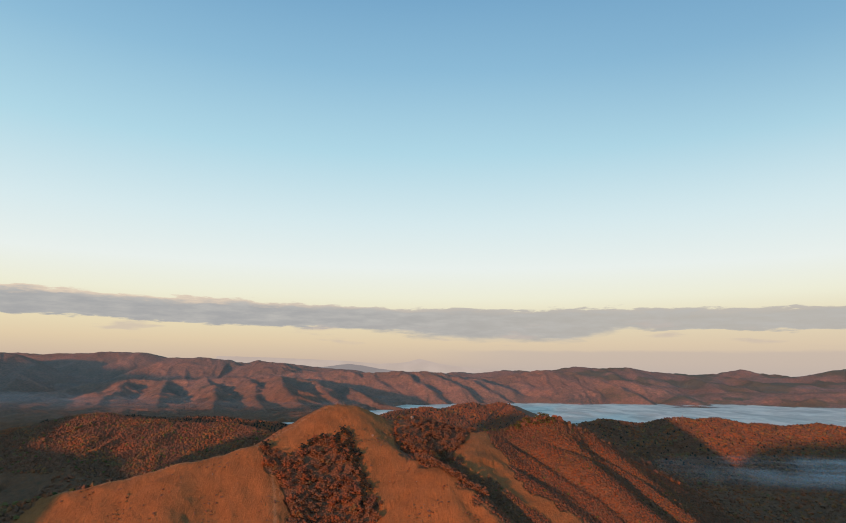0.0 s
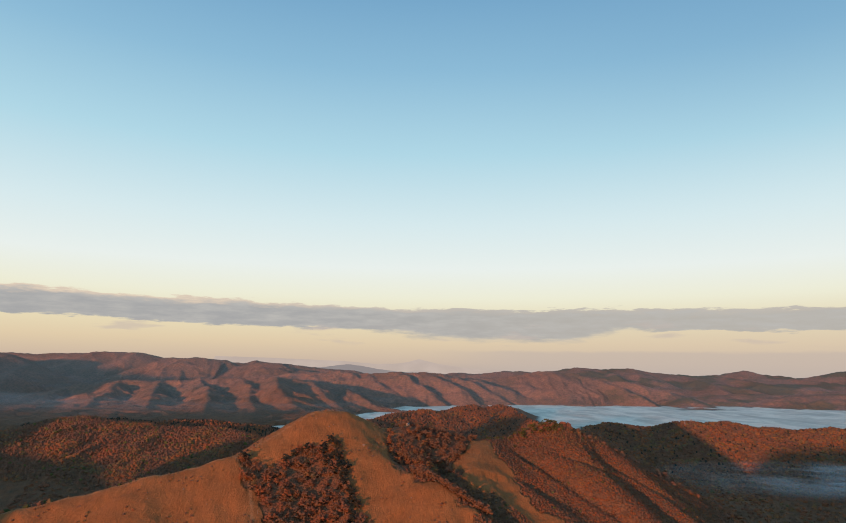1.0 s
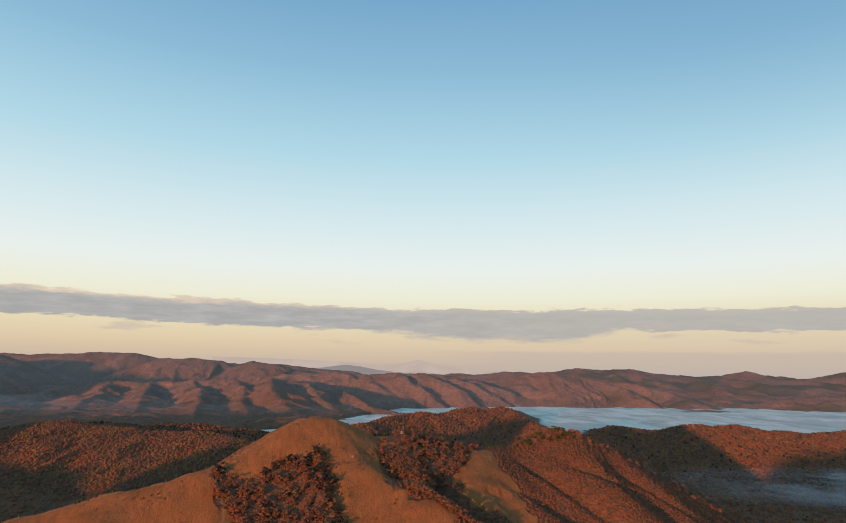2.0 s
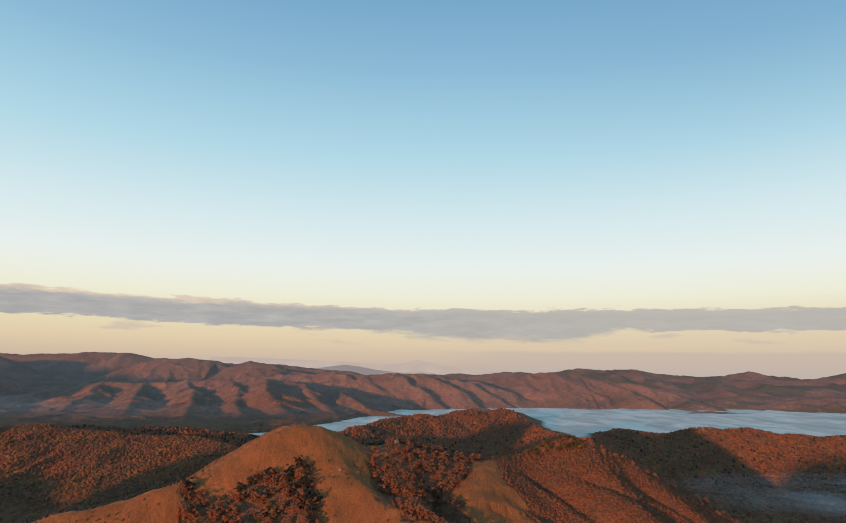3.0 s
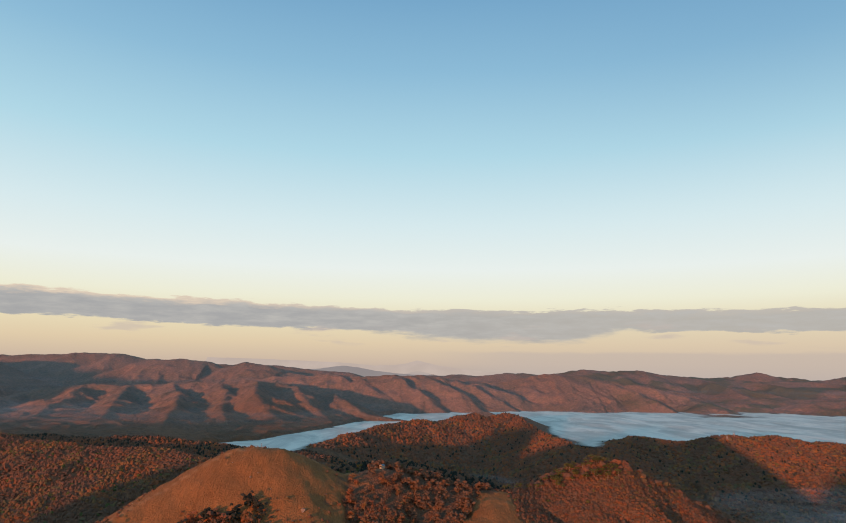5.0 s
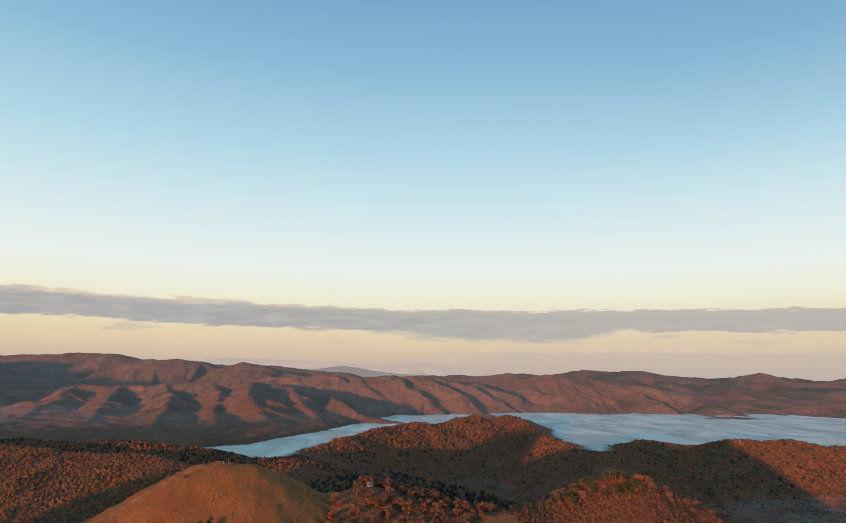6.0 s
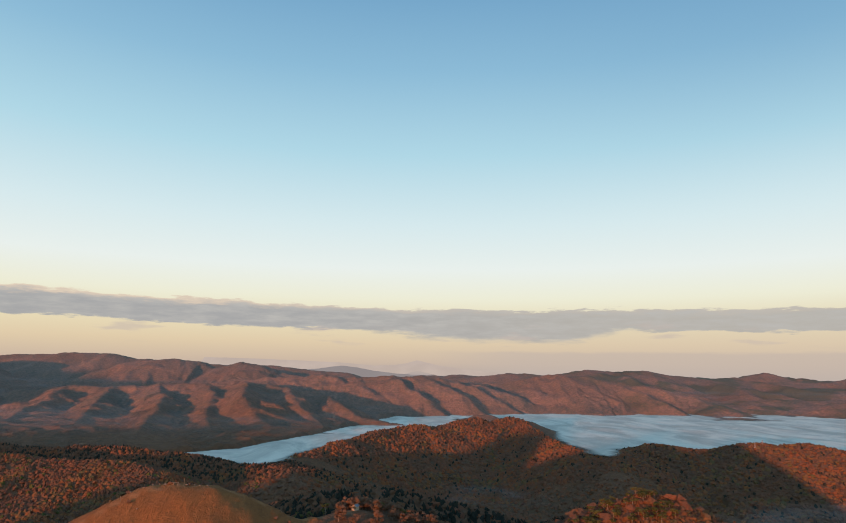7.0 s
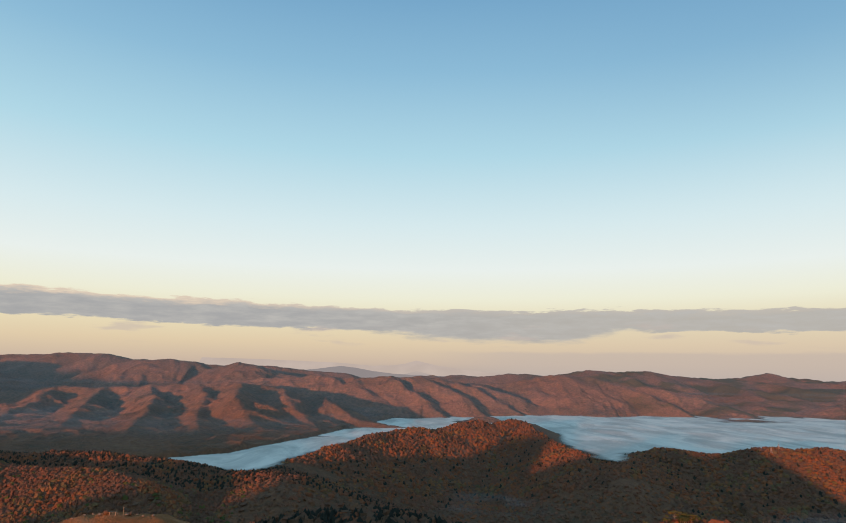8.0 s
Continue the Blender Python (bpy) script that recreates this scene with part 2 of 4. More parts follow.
FAR = [
    # spurred range beyond the fog arm: crest, slope, rounding, spur spacing, spur depth, (side spurs: every, reach, bearing, foot)
    ([(-1370, 1460, -80), (-1040, 1460, -82), (-940, 1468, -68), (-875, 1475, -55), (-815, 1485, -41), (-755, 1490, -29), (-673, 1490, -21), (-609, 1490, -26), (-510, 1482, -18), (-435, 1482, -13.5), (-335, 1482, -10.5), (-258, 1480, -18),
      (-190, 1475, -34), (-125, 1490, -50), (-60, 1510, -64), (-10, 1550, -75)], 0.50, 8, 44, 0.30, None),
    ([(-815, 1485, -42), (-790, 1410, -48), (-765, 1330, -56), (-730, 1240, -64), (-690, 1150, -72)], 0.62, 5, 34, 0.34, (70, 0.45, 0, -74)),
    ([(-690, 1490, -23), (-675, 1420, -33), (-655, 1360, -46), (-640, 1280, -55), (-600, 1180, -62), (-570, 1090, -72)], 0.62, 5, 34, 0.34, (62, 0.45, 0, -74)),
    ([(-600, 1488, -25), (-575, 1410, -33), (-548, 1330, -43), (-515, 1240, -52), (-480, 1150, -60), (-450, 1060, -72)], 0.62, 5, 34, 0.34, (62, 0.45, 0, -74)),
    ([(-510, 1482, -18), (-475, 1410, -27), (-444, 1346, -35), (-415, 1270, -44), (-385, 1180, -52), (-360, 1090, -57), (-330, 1000, -62), (-300, 930, -73)], 0.62, 5, 34, 0.34, (62, 0.40, 0, -74)),
    ([(-420, 1482, -13.5), (-385, 1410, -21), (-355, 1345, -29), (-335, 1270, -41), (-310, 1180, -51), (-275, 1080, -59), (-240, 1000, -73)], 0.62, 5, 34, 0.34, (62, 0.40, 0, -74)),
    ([(-335, 1482, -11), (-315, 1390, -16), (-290, 1300, -22), (-275, 1240, -27), (-250, 1190, -42), (-215, 1120, -56), (-170, 1060, -73)], 0.62, 5, 34, 0.34, (58, 0.40, 0, -74)),
    ([(-258, 1480, -18), (-233, 1390, -25), (-215, 1320, -30), (-185, 1250, -46), (-150, 1190, -60), (-120, 1150, -73)], 0.62, 5, 34, 0.34, (58, 0.40, 0, -74)),
    ([(-190, 1475, -33), (-159, 1390, -36), (-140, 1310, -41), (-105, 1270, -55), (-85, 1240, -72)], 0.62, 5, 34, 0.34, (58, 0.40, 0, -74)),
    # rounded tops behind it
    ([(-1800, 2050, 40), (-1480, 2070, 55), (-1389, 2070, 49), (-1318, 2070, 43), (-1240, 2060, 5), (-1205, 2050, -12), (-1150, 1980, -40)], 0.34, 22, 64, 0.30, (120, 330, 0.3, -50)),
    ([(-910, 2060, -12), (-875, 2070, 12), (-840, 2075, 33), (-770, 2075, 43), (-700, 2085, 40), (-640, 2100, 35), (-590, 2100, 18)], 0.38, 24, 70, 0.30, (95, 230, 0.2, -45)),
    ([(-590, 2100, 18), (-540, 2060, 24), (-487, 2050, 31), (-440, 2050, 24), (-398, 2050, 10), (-327, 2030, -3), (-230, 1990, -18)], 0.38, 22, 70, 0.30, (95, 230, 0.3, -45)),
    ([(-2300, 2560, 70), (-1900, 2530, 60), (-1660, 2520, 62), (-1548, 2500, 57), (-1378, 2500, 62), (-1218, 2500, 69), (-1101, 2500, 66), (-1014, 2500, 48), (-865, 2520, 50), (-700, 2560, 30)], 0.36, 22, 90, 0.30, (150, 330, 0.2, -40)),
    ([(-1000, 3000, 15), (-907, 3000, 22), (-781, 3000, 51), (-700, 3000, 41), (-600, 3010, 33), (-473, 3020, 20), (-330, 3040, 12)], 0.36, 20, 90, 0.30, None),
    # middle range at the head of the bay
    ([(-460, 1720, -16), (-360, 1690, -6), (-260, 1660, 1), (-205, 1650, 6), (-150, 1650, -3), (-66, 1660, 3), (18, 1680, 2), (88, 1720, -6), (150, 1800, -14)], 0.50, 9, 60, 0.34, (62, 230, 0.75, -72)),
    ([(130, 1850, -9), (210, 1850, -11), (304, 1850, 6), (366, 1850, 13.5), (430, 1850, 8), (523, 1840, -11), (615, 1820, -31), (708, 1795, -48), (790, 1770, -66), (830, 1760, -74)], 0.36, 14, 60, 0.32, (72, 290, 0.62, -73)),
    ([(460, 2520, 10), (543, 2520, 24), (597, 2520, 32), (692, 2520, 26), (800, 2520, 32.5), (885, 2520, 18), (990, 2520, 10), (1096, 2520, 6), (1200, 2510, -2)], 0.24, 22, 90, 0.28, (130, 480, 0.5, -50)),
    ([(200, 2900, 2), (281, 2900, 7), (391, 2900, 20), (489, 2900, 14), (600, 2900, 5)], 0.3, 22, 75, 0.3, None),
    ([(1180, 3060, -2), (1300, 3060, 7), (1412, 3060, 17), (1470, 3060, 26), (1530, 3060, 37), (1560, 3060, 33), (1620, 3060, 10), (1760, 3060, 0)], 0.28, 22, 75, 0.3, (160, 420, 0.3, -40)),
    ([(1250, 2480, -2), (1342, 2490, 3), (1468, 2500, 2), (1576, 2500, 23), (1658, 2500, 37), (1780, 2500, 48), (2000, 2500, 60)], 0.28, 22, 75, 0.3, (150, 380, 0.2, -40)),
    ([(820, 1725, -74), (849, 1705, -63), (936, 1700, -47), (1023, 1692, -39), (1120, 1682, -35), (1300, 1650, -28), (1500, 1600, -15)], 0.28, 14, 60, 0.3, (90, 170, 0.3, -74)),
    ([(760, 2280, -45), (884, 2300, -39), (1000, 2300, -28), (1156, 2300, -35), (1272, 2300, -18), (1388, 2300, -22), (1520, 2300, -15), (1700, 2300, 0)], 0.20, 15, 80, 0.3, (140, 260, 0.3, -66)),
    ([(700, 2000, -64), (860, 2010, -52), (1000, 2000, -46), (1150, 1990, -50), (1300, 1980, -34), (1460, 1960, -26)], 0.20, 12, 70, 0.3, (120, 200, 0.3, -70)),
]
AROUND = [
    # unseen hills added outside the view; all but the last throw long valley shadows
    ([(-2300, 1330, 105), (-1713, 989, 92), (-1480, 855, 76), (-1250, 722, 68), (-1150, 663, 48), (-1090, 629, 4), (-1050, 606, -6), (-922, 532, -8), (-760, 438, -6), (-720, 415, 0), (-660, 381, 3), (-625, 361, 4), (-606, 350, 8), (-590, 340, -12), (-575, 330, -38), (-560, 322, -44), (-476, 275, -57),
      (-420, 240, -85)], 0.9, 8, 60, 0.1),
    ([(-341, 69, -30), (-351, 75, 2), (-377, 89, 4), (-398, 100, 4), (-405, 104, 1), (-413, 108, -10), (-424, 113, -24), (-433, 118, -28), (-446, 125, -26), (-453, 129, -16), (-465, 135, -13), (-478, 142, -15), (-488, 148, -30), (-494, 151, -50)], 1.3, 4, 60, 0.05),
    ([(-75, -42, -100), (-58, -48, -42), (-28, -52, -27), (60, -60, -26), (220, -75, -26), (420, -100, -30), (680, -160, -32)], 0.6, 8, 60, 0.1),
    ([(-148, -376, -50), (-96, -406, -24), (20, -470, -18), (146, -546, -16), (400, -700, -14)], 0.5, 14, 60, 0.2),
    ([(-1800, -400, 10), (-1200, -900, 5), (-400, -1500, 10), (600, -1600, 10), (1500, -900, 0), (1800, 300, -10), (1700, 1100, -20)], 0.25, 40, 120, 0.3),
]


def run_down(rng, x, y, z, bearing, reach, foot):
    """A spur line that runs from (x, y, z) down to its foot, level at first, with small knolls on it."""
    line, px, py = [(x, y, z - 1.0)], x, y
    for k in range(1, 6):
        bearing += rng.uniform(-0.22, 0.22)
        px, py = px + reach / 5 * math.sin(bearing), py - reach / 5 * math.cos(bearing)
        drop = (k / 5) ** 1.45 + (rng.uniform(-0.05, 0.05) if k < 5 else 0)
        line.append((px, py, z - 1.0 + (foot - z) * drop))
    return line


def branched(family, seed):
    """Side spurs that run down from each crest, and smaller ones that fork from them."""
    rng = random.Random(seed)
    out = []
    for crest, slope, rounding, spacing, depth, side in family:
        out.append((crest, slope, rounding, spacing, depth))
        if not side:
            continue
        every, reach, lean, foot = side
        fork = reach < 1          # the crest is itself a spur: its forks leave it to both hands
        lead, hand = rng.uniform(0.3, 0.9) * every, 1
        for (ax, ay, az), (bx, by, bz) in zip(crest, crest[1:]):
            size = math.hypot(bx - ax, by - ay)
            while lead < size:
                k = lead / size
                x, y, z = ax + k * (bx - ax), ay + k * (by - ay), az + k * (bz - az)
                lead += every * rng.uniform(0.65, 1.4) * (0.7 if fork else 1.0)
                hand = -hand
                if z - foot < 8 or y < 860 and z < -70:
                    continue
                if fork:
                    bearing = math.atan2(bx - ax, -(by - ay)) + hand * rng.uniform(0.75, 1.15)
                    out.append((run_down(rng, x, y, z, bearing, rng.uniform(70, 130), z - 0.85 * (z - foot)), 0.62, 4, 26, 0.25))
                    continue
                main = run_down(rng, x, y, z, lean + rng.uniform(-0.5, 0.4), reach * rng.uniform(0.75, 1.15), foot)
                out.append((main, max(slope, 0.48), 6, spacing * 0.6, 0.3))
                for (cx, cy, cz), (dx, dy, dz) in zip(main[1:4], main[2:5]):
                    hand = -hand
                    bearing = math.atan2(dx - cx, -(dy - cy)) + hand * rng.uniform(0.7, 1.1)
                    out.append((run_down(rng, cx, cy, cz, bearing, 0.3 * reach * rng.uniform(0.7, 1.2), cz - 0.8 * max(6, cz - foot)), 0.55, 5, 26, 0.25))
            lead -= size
    return out


FAR = branched(FAR, 5)
LEFT_HILL = branched([(*LEFT_HILL[0], (44, 120, -0.45, -98))], 8) + LEFT_HILL[1:]
ISLAND = branched([(*ISLAND[0], (60, 130, 0.1, -104))], 9) + ISLAND[1:]
RIGHT_HILL = branched([(*RIGHT_HILL[0], (52, 120, 0.5, -104))], 10) + RIGHT_HILL[1:]


def rolled(x, y):
    """Hills too far for a crest of their own: a slow swell that closes the distance."""
    r = np.hypot(x, y)
    rim = -95 + 92 * step(r, 3100, 4300)
    return rim + (22 + 10 * step(r, 2600, 4200)) * fbm(x / 420, y / 420, 4) + 6 * fbm(x / 90, y / 90, 3)


def bank(y):
    """Where the west shore of the fog arm runs."""
    return np.interp(y, [700, 868, 914, 1090, 1300, 1463, 1840, 2200], [-240, -222, -172, -115, -75, -34, 72, 150])


def front(x):
    """The crest line that holds the fog back on its near side."""
    return np.interp(x, [-330, -150, -130, -110, -85, -55, -30, 8, 60, 88, 138, 153, 159, 167, 174, 184, 200, 222, 240, 262, 322, 362, 410, 458, 620, 1250],
                     [800, 795, 808, 858, 923, 988, 1042, 1068, 1116, 1142, 1172, 1172, 1130, 1055, 985, 925, 897, 922, 950, 948, 940, 912, 918, 934, 946, 940])


def floor_of(x, y):
    """Valley floors: deep in front, a basin under the fog, a terrace west of it."""
    deep = -112 + 5 * fbm(x / 90, y / 90, 3)
    lake = -92 + 3 * fbm(x / 70, y / 70, 2)
    west = -68.5 + 5 * (0.62 - 2.2 * np.abs(perlin(x / 95 + 0.4 * perlin(x / 60, y / 60), y / 120))).clip(0) + 5 * (0.5 - 2 * np.abs(perlin(x / 38, y / 44))).clip(0)
    behind = step(y - front(x), -25, 5)
    land = lake + (west - lake) * step(bank(y) - x, -4, 22)
    base = deep + (land - deep) * behind
    r = np.hypot(x, y)
    return base + (rolled(x, y) - base) * step(r, 2000, 2600)


def ridges(x, y, family, bend, crowns=0.0):
    """Soft maximum over a family of crest lines, as exponentials of the height over bend."""
    total = np.zeros(x.shape)
    for crest, slope, rounding, spacing, depth in family:
        cx = [p[0] for p in crest]
        cy = [p[1] for p in crest]
        reach = (max(p[2] for p in crest) + 125) / slope + 60
        pick = (x > min(cx) - reach) & (x < max(cx) + reach) & (y > min(cy) - reach) & (y < max(cy) + reach)
        if not pick.any():
            continue
        px, py = x[pick], y[pick]
        d, high, way, side = along(px, py, crest)
        shift = way + 0.9 * spacing * perlin(px / (1.5 * spacing), py / (1.5 * spacing))
        spur = 1 - 2.4 * np.abs(perlin(shift / spacing + 3.7 * side, d / (2.6 * spacing) + cx[0]))
        spur = spur + 0.5 * (1 - 2.4 * np.abs(perlin(shift / spacing * 2.3 + 8.1 * side, d / (1.4 * spacing) + cy[0])))
        fall = slope * (np.sqrt(d * d + rounding * rounding) - rounding)
        fall = fall - depth * spacing * 0.32 * spur * step(d, 0, 1.6 * spacing) * (0.4 + 0.6 * step(d, 0, 3 * spacing))
        high = high - crowns + 0.02 * spacing * perlin(way / (0.6 * spacing), 0 * way + cx[0])
        total[pick] += np.exp((high - fall + 60) / bend[pick])
    return total


def height(x, y):
    r = np.hypot(x, y)
    bend = 1.6 + 0.7 * step(r, 560, 900)
    total = np.exp((floor_of(x, y) + 60) / bend)
    for family, crowns in ((NEAR, 0.0), (LEFT_HILL, 1.6), (ISLAND, 1.8), (RIGHT_HILL, 1.8), (FAR, 0.0), (AROUND, 0.0)):
        total = total + ridges(x, y, family, bend, crowns)
    z = bend * np.log(total) - 60
    folds = step(r, 1000, 1300) * step(z, -72, -50) * (1 - 0.5 * step(r, 1650, 2100))
    z = z + folds * (2.0 - 8.0 * np.abs(perlin(x / 46 + 0.5 * perlin(x / 80, y / 80), y / 62 + 7)) - 3.0 * np.abs(perlin(x / 21, y / 30 + 3)))
    for line, deep, half in GULLIES:
        d, _, way, _ = along(x, y, [(a, b, 0) for a, b in line])
        z = z - deep * step(way, 0, 22) * np.exp(-(d / half) ** 2)
    # gullies down the face of the wooded hill to the west
    west = step(-x, 110, 170) * step(718 - y, 0, 45) * step(y, 520, 580) * step(z, -108, -92)
    z = z + west * (3.0 - 17.0 * np.abs(perlin((x - 0.55 * y) / 36 + 0.35 * perlin(x / 40, y / 40), y / 150)))
    rough = step(r, 600, 900) * step(z, -92, -70)
    return z + rough * (3.0 * fbm(x / 55, y / 55, 3) + (2.0 - 6.0 * np.abs(perlin(x / 90 + 4, y / 90))) * step(r, 1000, 1300))


def inside(x, y, ring, soft=4.0):
    """1 within a closed outline in plan, 0 outside, ragged by noise."""
    hit = np.zeros(x.shape, bool)
    edge = np.full(x.shape, 1e9)
    for (ax, ay), (bx, by) in zip(ring, ring[1:] + ring[:1]):
        cross = (ay > y) != (by > y)
        hit ^= cross & (x < (bx - ax) * (y - ay) / (by - ay + 1e-9) + ax)
        ex, ey = bx - ax, by - ay
        k = np.clip(((x - ax) * ex + (y - ay) * ey) / (ex * ex + ey * ey), 0, 1)
        edge = np.minimum(edge, np.hypot(x - ax - k * ex, y - ay - k * ey))
    signed = np.where(hit, edge, -edge) + soft * 2.2 * fbm(x / 9, y / 9, 3)
    return step(signed, -soft * 0.5, soft * 0.5)


def wooded(x, y):
    """Where trees grow: all but the grass hill and the mown spur."""
    grass = inside(x, y, GRASS) * (1 - inside(x, y, HOLLOW, 2.5))
    grass = np.maximum(grass, inside(x, y, MOWN, 2.0))
    return 1 - grass


GRASS = [(-204, 290), (-196, 330), (-163, 346), (-130, 356), (-100, 376), (-78, 402), (-52, 418), (-34, 421), (-24, 416), (-18, 406), (-26, 394), (-18, 372), (-7, 354), (4, 345), (14, 336), (22, 322), (34, 304), (70, 250), (60, 150), (-200, 150)]
HOLLOW = [(-93, 361), (-82, 358), (-71, 361), (-62, 368), (-53, 369), (-44, 366), (-35, 347), (-28, 330), (-22, 308), (-15, 270), (-58, 270), (-64, 300), (-68, 322), (-76, 333), (-85, 345)]
MOWN = [(27, 415), (20, 397), (15, 378), (25, 357), (37, 350), (48, 338), (62, 322), (78, 310), (82, 322), (63, 340), (53, 349), (48, 361), (48, 380), (42, 392), (38, 417)]

TRAILS = [
    [(-56, 400), (-66, 394), (-76, 385), (-86, 373), (-96, 361), (-112, 354), (-131, 346), (-149, 341), (-166, 337), (-200, 331), (-250, 324)],
    [(-96, 361), (-87, 350), (-82, 341), (-77, 328), (-71, 305), (-66, 280)],
    [(-56, 401), (-44, 403), (-33, 407), (-20, 413), (-11, 416)],
]
FOG_Z = -70.0


def mesh_from(name, verts, faces, material, smooth=True):
    """A mesh from arrays: verts (n, 3), faces (m, 3 or 4)."""
    mesh = bpy.data.meshes.new(name)
    count, per = faces.shape
    mesh.vertices.add(len(verts))
    mesh.vertices.foreach_set("co", np.ascontiguousarray(verts, np.float32).ravel())
    mesh.loops.add(count * per)
    mesh.loops.foreach_set("vertex_index", np.ascontiguousarray(faces, np.int32).ravel())
    mesh.polygons.add(count)
    mesh.polygons.foreach_set("loop_start", np.arange(0, count * per, per, dtype=np.int32))
    mesh.polygons.foreach_set("use_smooth", np.full(count, smooth))
    mesh.update(calc_edges=True)
    mesh.materials.append(material)
    return mesh


def store(mesh, name, values):
    layer = mesh.attributes.new(name, "FLOAT", "POINT")
    layer.data.foreach_set("value", np.ascontiguousarray(values, np.float32))


def sheet(rows, cols, closed=False):
    i = np.arange(rows * cols).reshape(rows, cols)
    if closed:
        i = np.concatenate([i, i[:, :1]], 1)
    return np.stack([i[:-1, :-1], i[:-1, 1:], i[1:, 1:], i[1:, :-1]], -1).reshape(-1, 4)


# ---- materials ----
def start(name):
    mat = bpy.data.materials.new(name)
    mat.use_nodes = True
    n = Nodes(mat.node_tree)
    shade = n.add("ShaderNodeBsdfPrincipled")
    out = n.add("ShaderNodeOutputMaterial")
    n.link(shade.outputs[0], out.inputs[0])
    shade.inputs["Roughness"].default_value = 0.9
    shade.inputs["Specular IOR Level"].default_value = 0.1
    return mat, n, shade


def bump(n, shade, heights, strength, distance):
    node = n.add("ShaderNodeBump")
    n.put(node.inputs["Height"], heights)
    node.inputs["Strength"].default_value, node.inputs["Distance"].default_value = strength, distance
    n.link(node.outputs[0], shade.inputs["Normal"])


def ground_material():
    mat, n, shade = start("autumn_hillside")
    at = n.add("ShaderNodeNewGeometry").outputs["Position"]
    wood = n.add("ShaderNodeAttribute", attribute_name="wood").outputs["Fac"]
    big, mid, small = n.noise(at, 0.012, 4.0), n.noise(at, 0.07, 5.0, 0.6), n.noise(at, 0.8, 6.0, 0.75)
    combed = n.add("ShaderNodeMapping")
    combed.inputs["Scale"].default_value = (0.75, 0.20, 0.25)
    combed.inputs["Rotation"].default_value = (0, 0, 0.35)
    n.link(at, combed.inputs["Vector"])
    rills = n.noise(combed.outputs[0], 1.0, 5.0, 0.7, 0.8)
    grass = n.ramp(n.math("ADD", n.math("MULTIPLY", mid, 0.35), n.math("ADD", n.math("MULTIPLY", small, 0.30), n.math("MULTIPLY", rills, 0.35))), [
        (0.30, (0.104, 0.043, 0.016)), (0.44, (0.190, 0.078, 0.026)), (0.58, (0.247, 0.103, 0.035)), (0.74, (0.323, 0.162, 0.065))])
    crowns = n.math("ADD", n.math("MULTIPLY", n.noise(at, 0.16, 3.0, 0.6), 0.65), n.math("MULTIPLY", big, 0.35))
    leafy = n.ramp(crowns, [(0.30, (0.078, 0.061, 0.034)), (0.42, (0.123, 0.068, 0.038)), (0.55, (0.162, 0.078, 0.041)), (0.70, (0.182, 0.097, 0.049))])
    # far woods, greyed and paled: distance haze put into the base colour
    hazed = n.ramp(crowns, [(0.28, (0.093, 0.090, 0.070)), (0.42, (0.167, 0.126, 0.100)), (0.57, (0.246, 0.152, 0.117)), (0.74, (0.313, 0.204, 0.153))])
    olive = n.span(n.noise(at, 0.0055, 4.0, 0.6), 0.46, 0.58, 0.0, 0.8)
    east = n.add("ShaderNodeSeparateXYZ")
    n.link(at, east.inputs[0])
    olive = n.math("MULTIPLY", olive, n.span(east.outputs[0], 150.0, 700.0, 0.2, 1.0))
    hazed = n.mix(olive, hazed, (0.086, 0.102, 0.074))
    haze_share = n.add("ShaderNodeAttribute", attribute_name="hazed").outputs["Fac"]
    trees = n.mix(haze_share, leafy, hazed)
    worn = n.add("ShaderNodeAttribute", attribute_name="worn").outputs["Fac"]
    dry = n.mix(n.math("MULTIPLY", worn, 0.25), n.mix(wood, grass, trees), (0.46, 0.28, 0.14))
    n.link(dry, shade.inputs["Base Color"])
    shape = n.math("ADD", n.math("ADD", n.math("MULTIPLY", small, 0.5), n.math("MULTIPLY", rills, 0.5)), n.math("MULTIPLY", n.noise(at, 0.26, 5.0, 0.65), n.math("MULTIPLY", wood, 2.8)))
    bump(n, shade, shape, 0.9, 1.6)
    return mat


GROUND = ground_material()


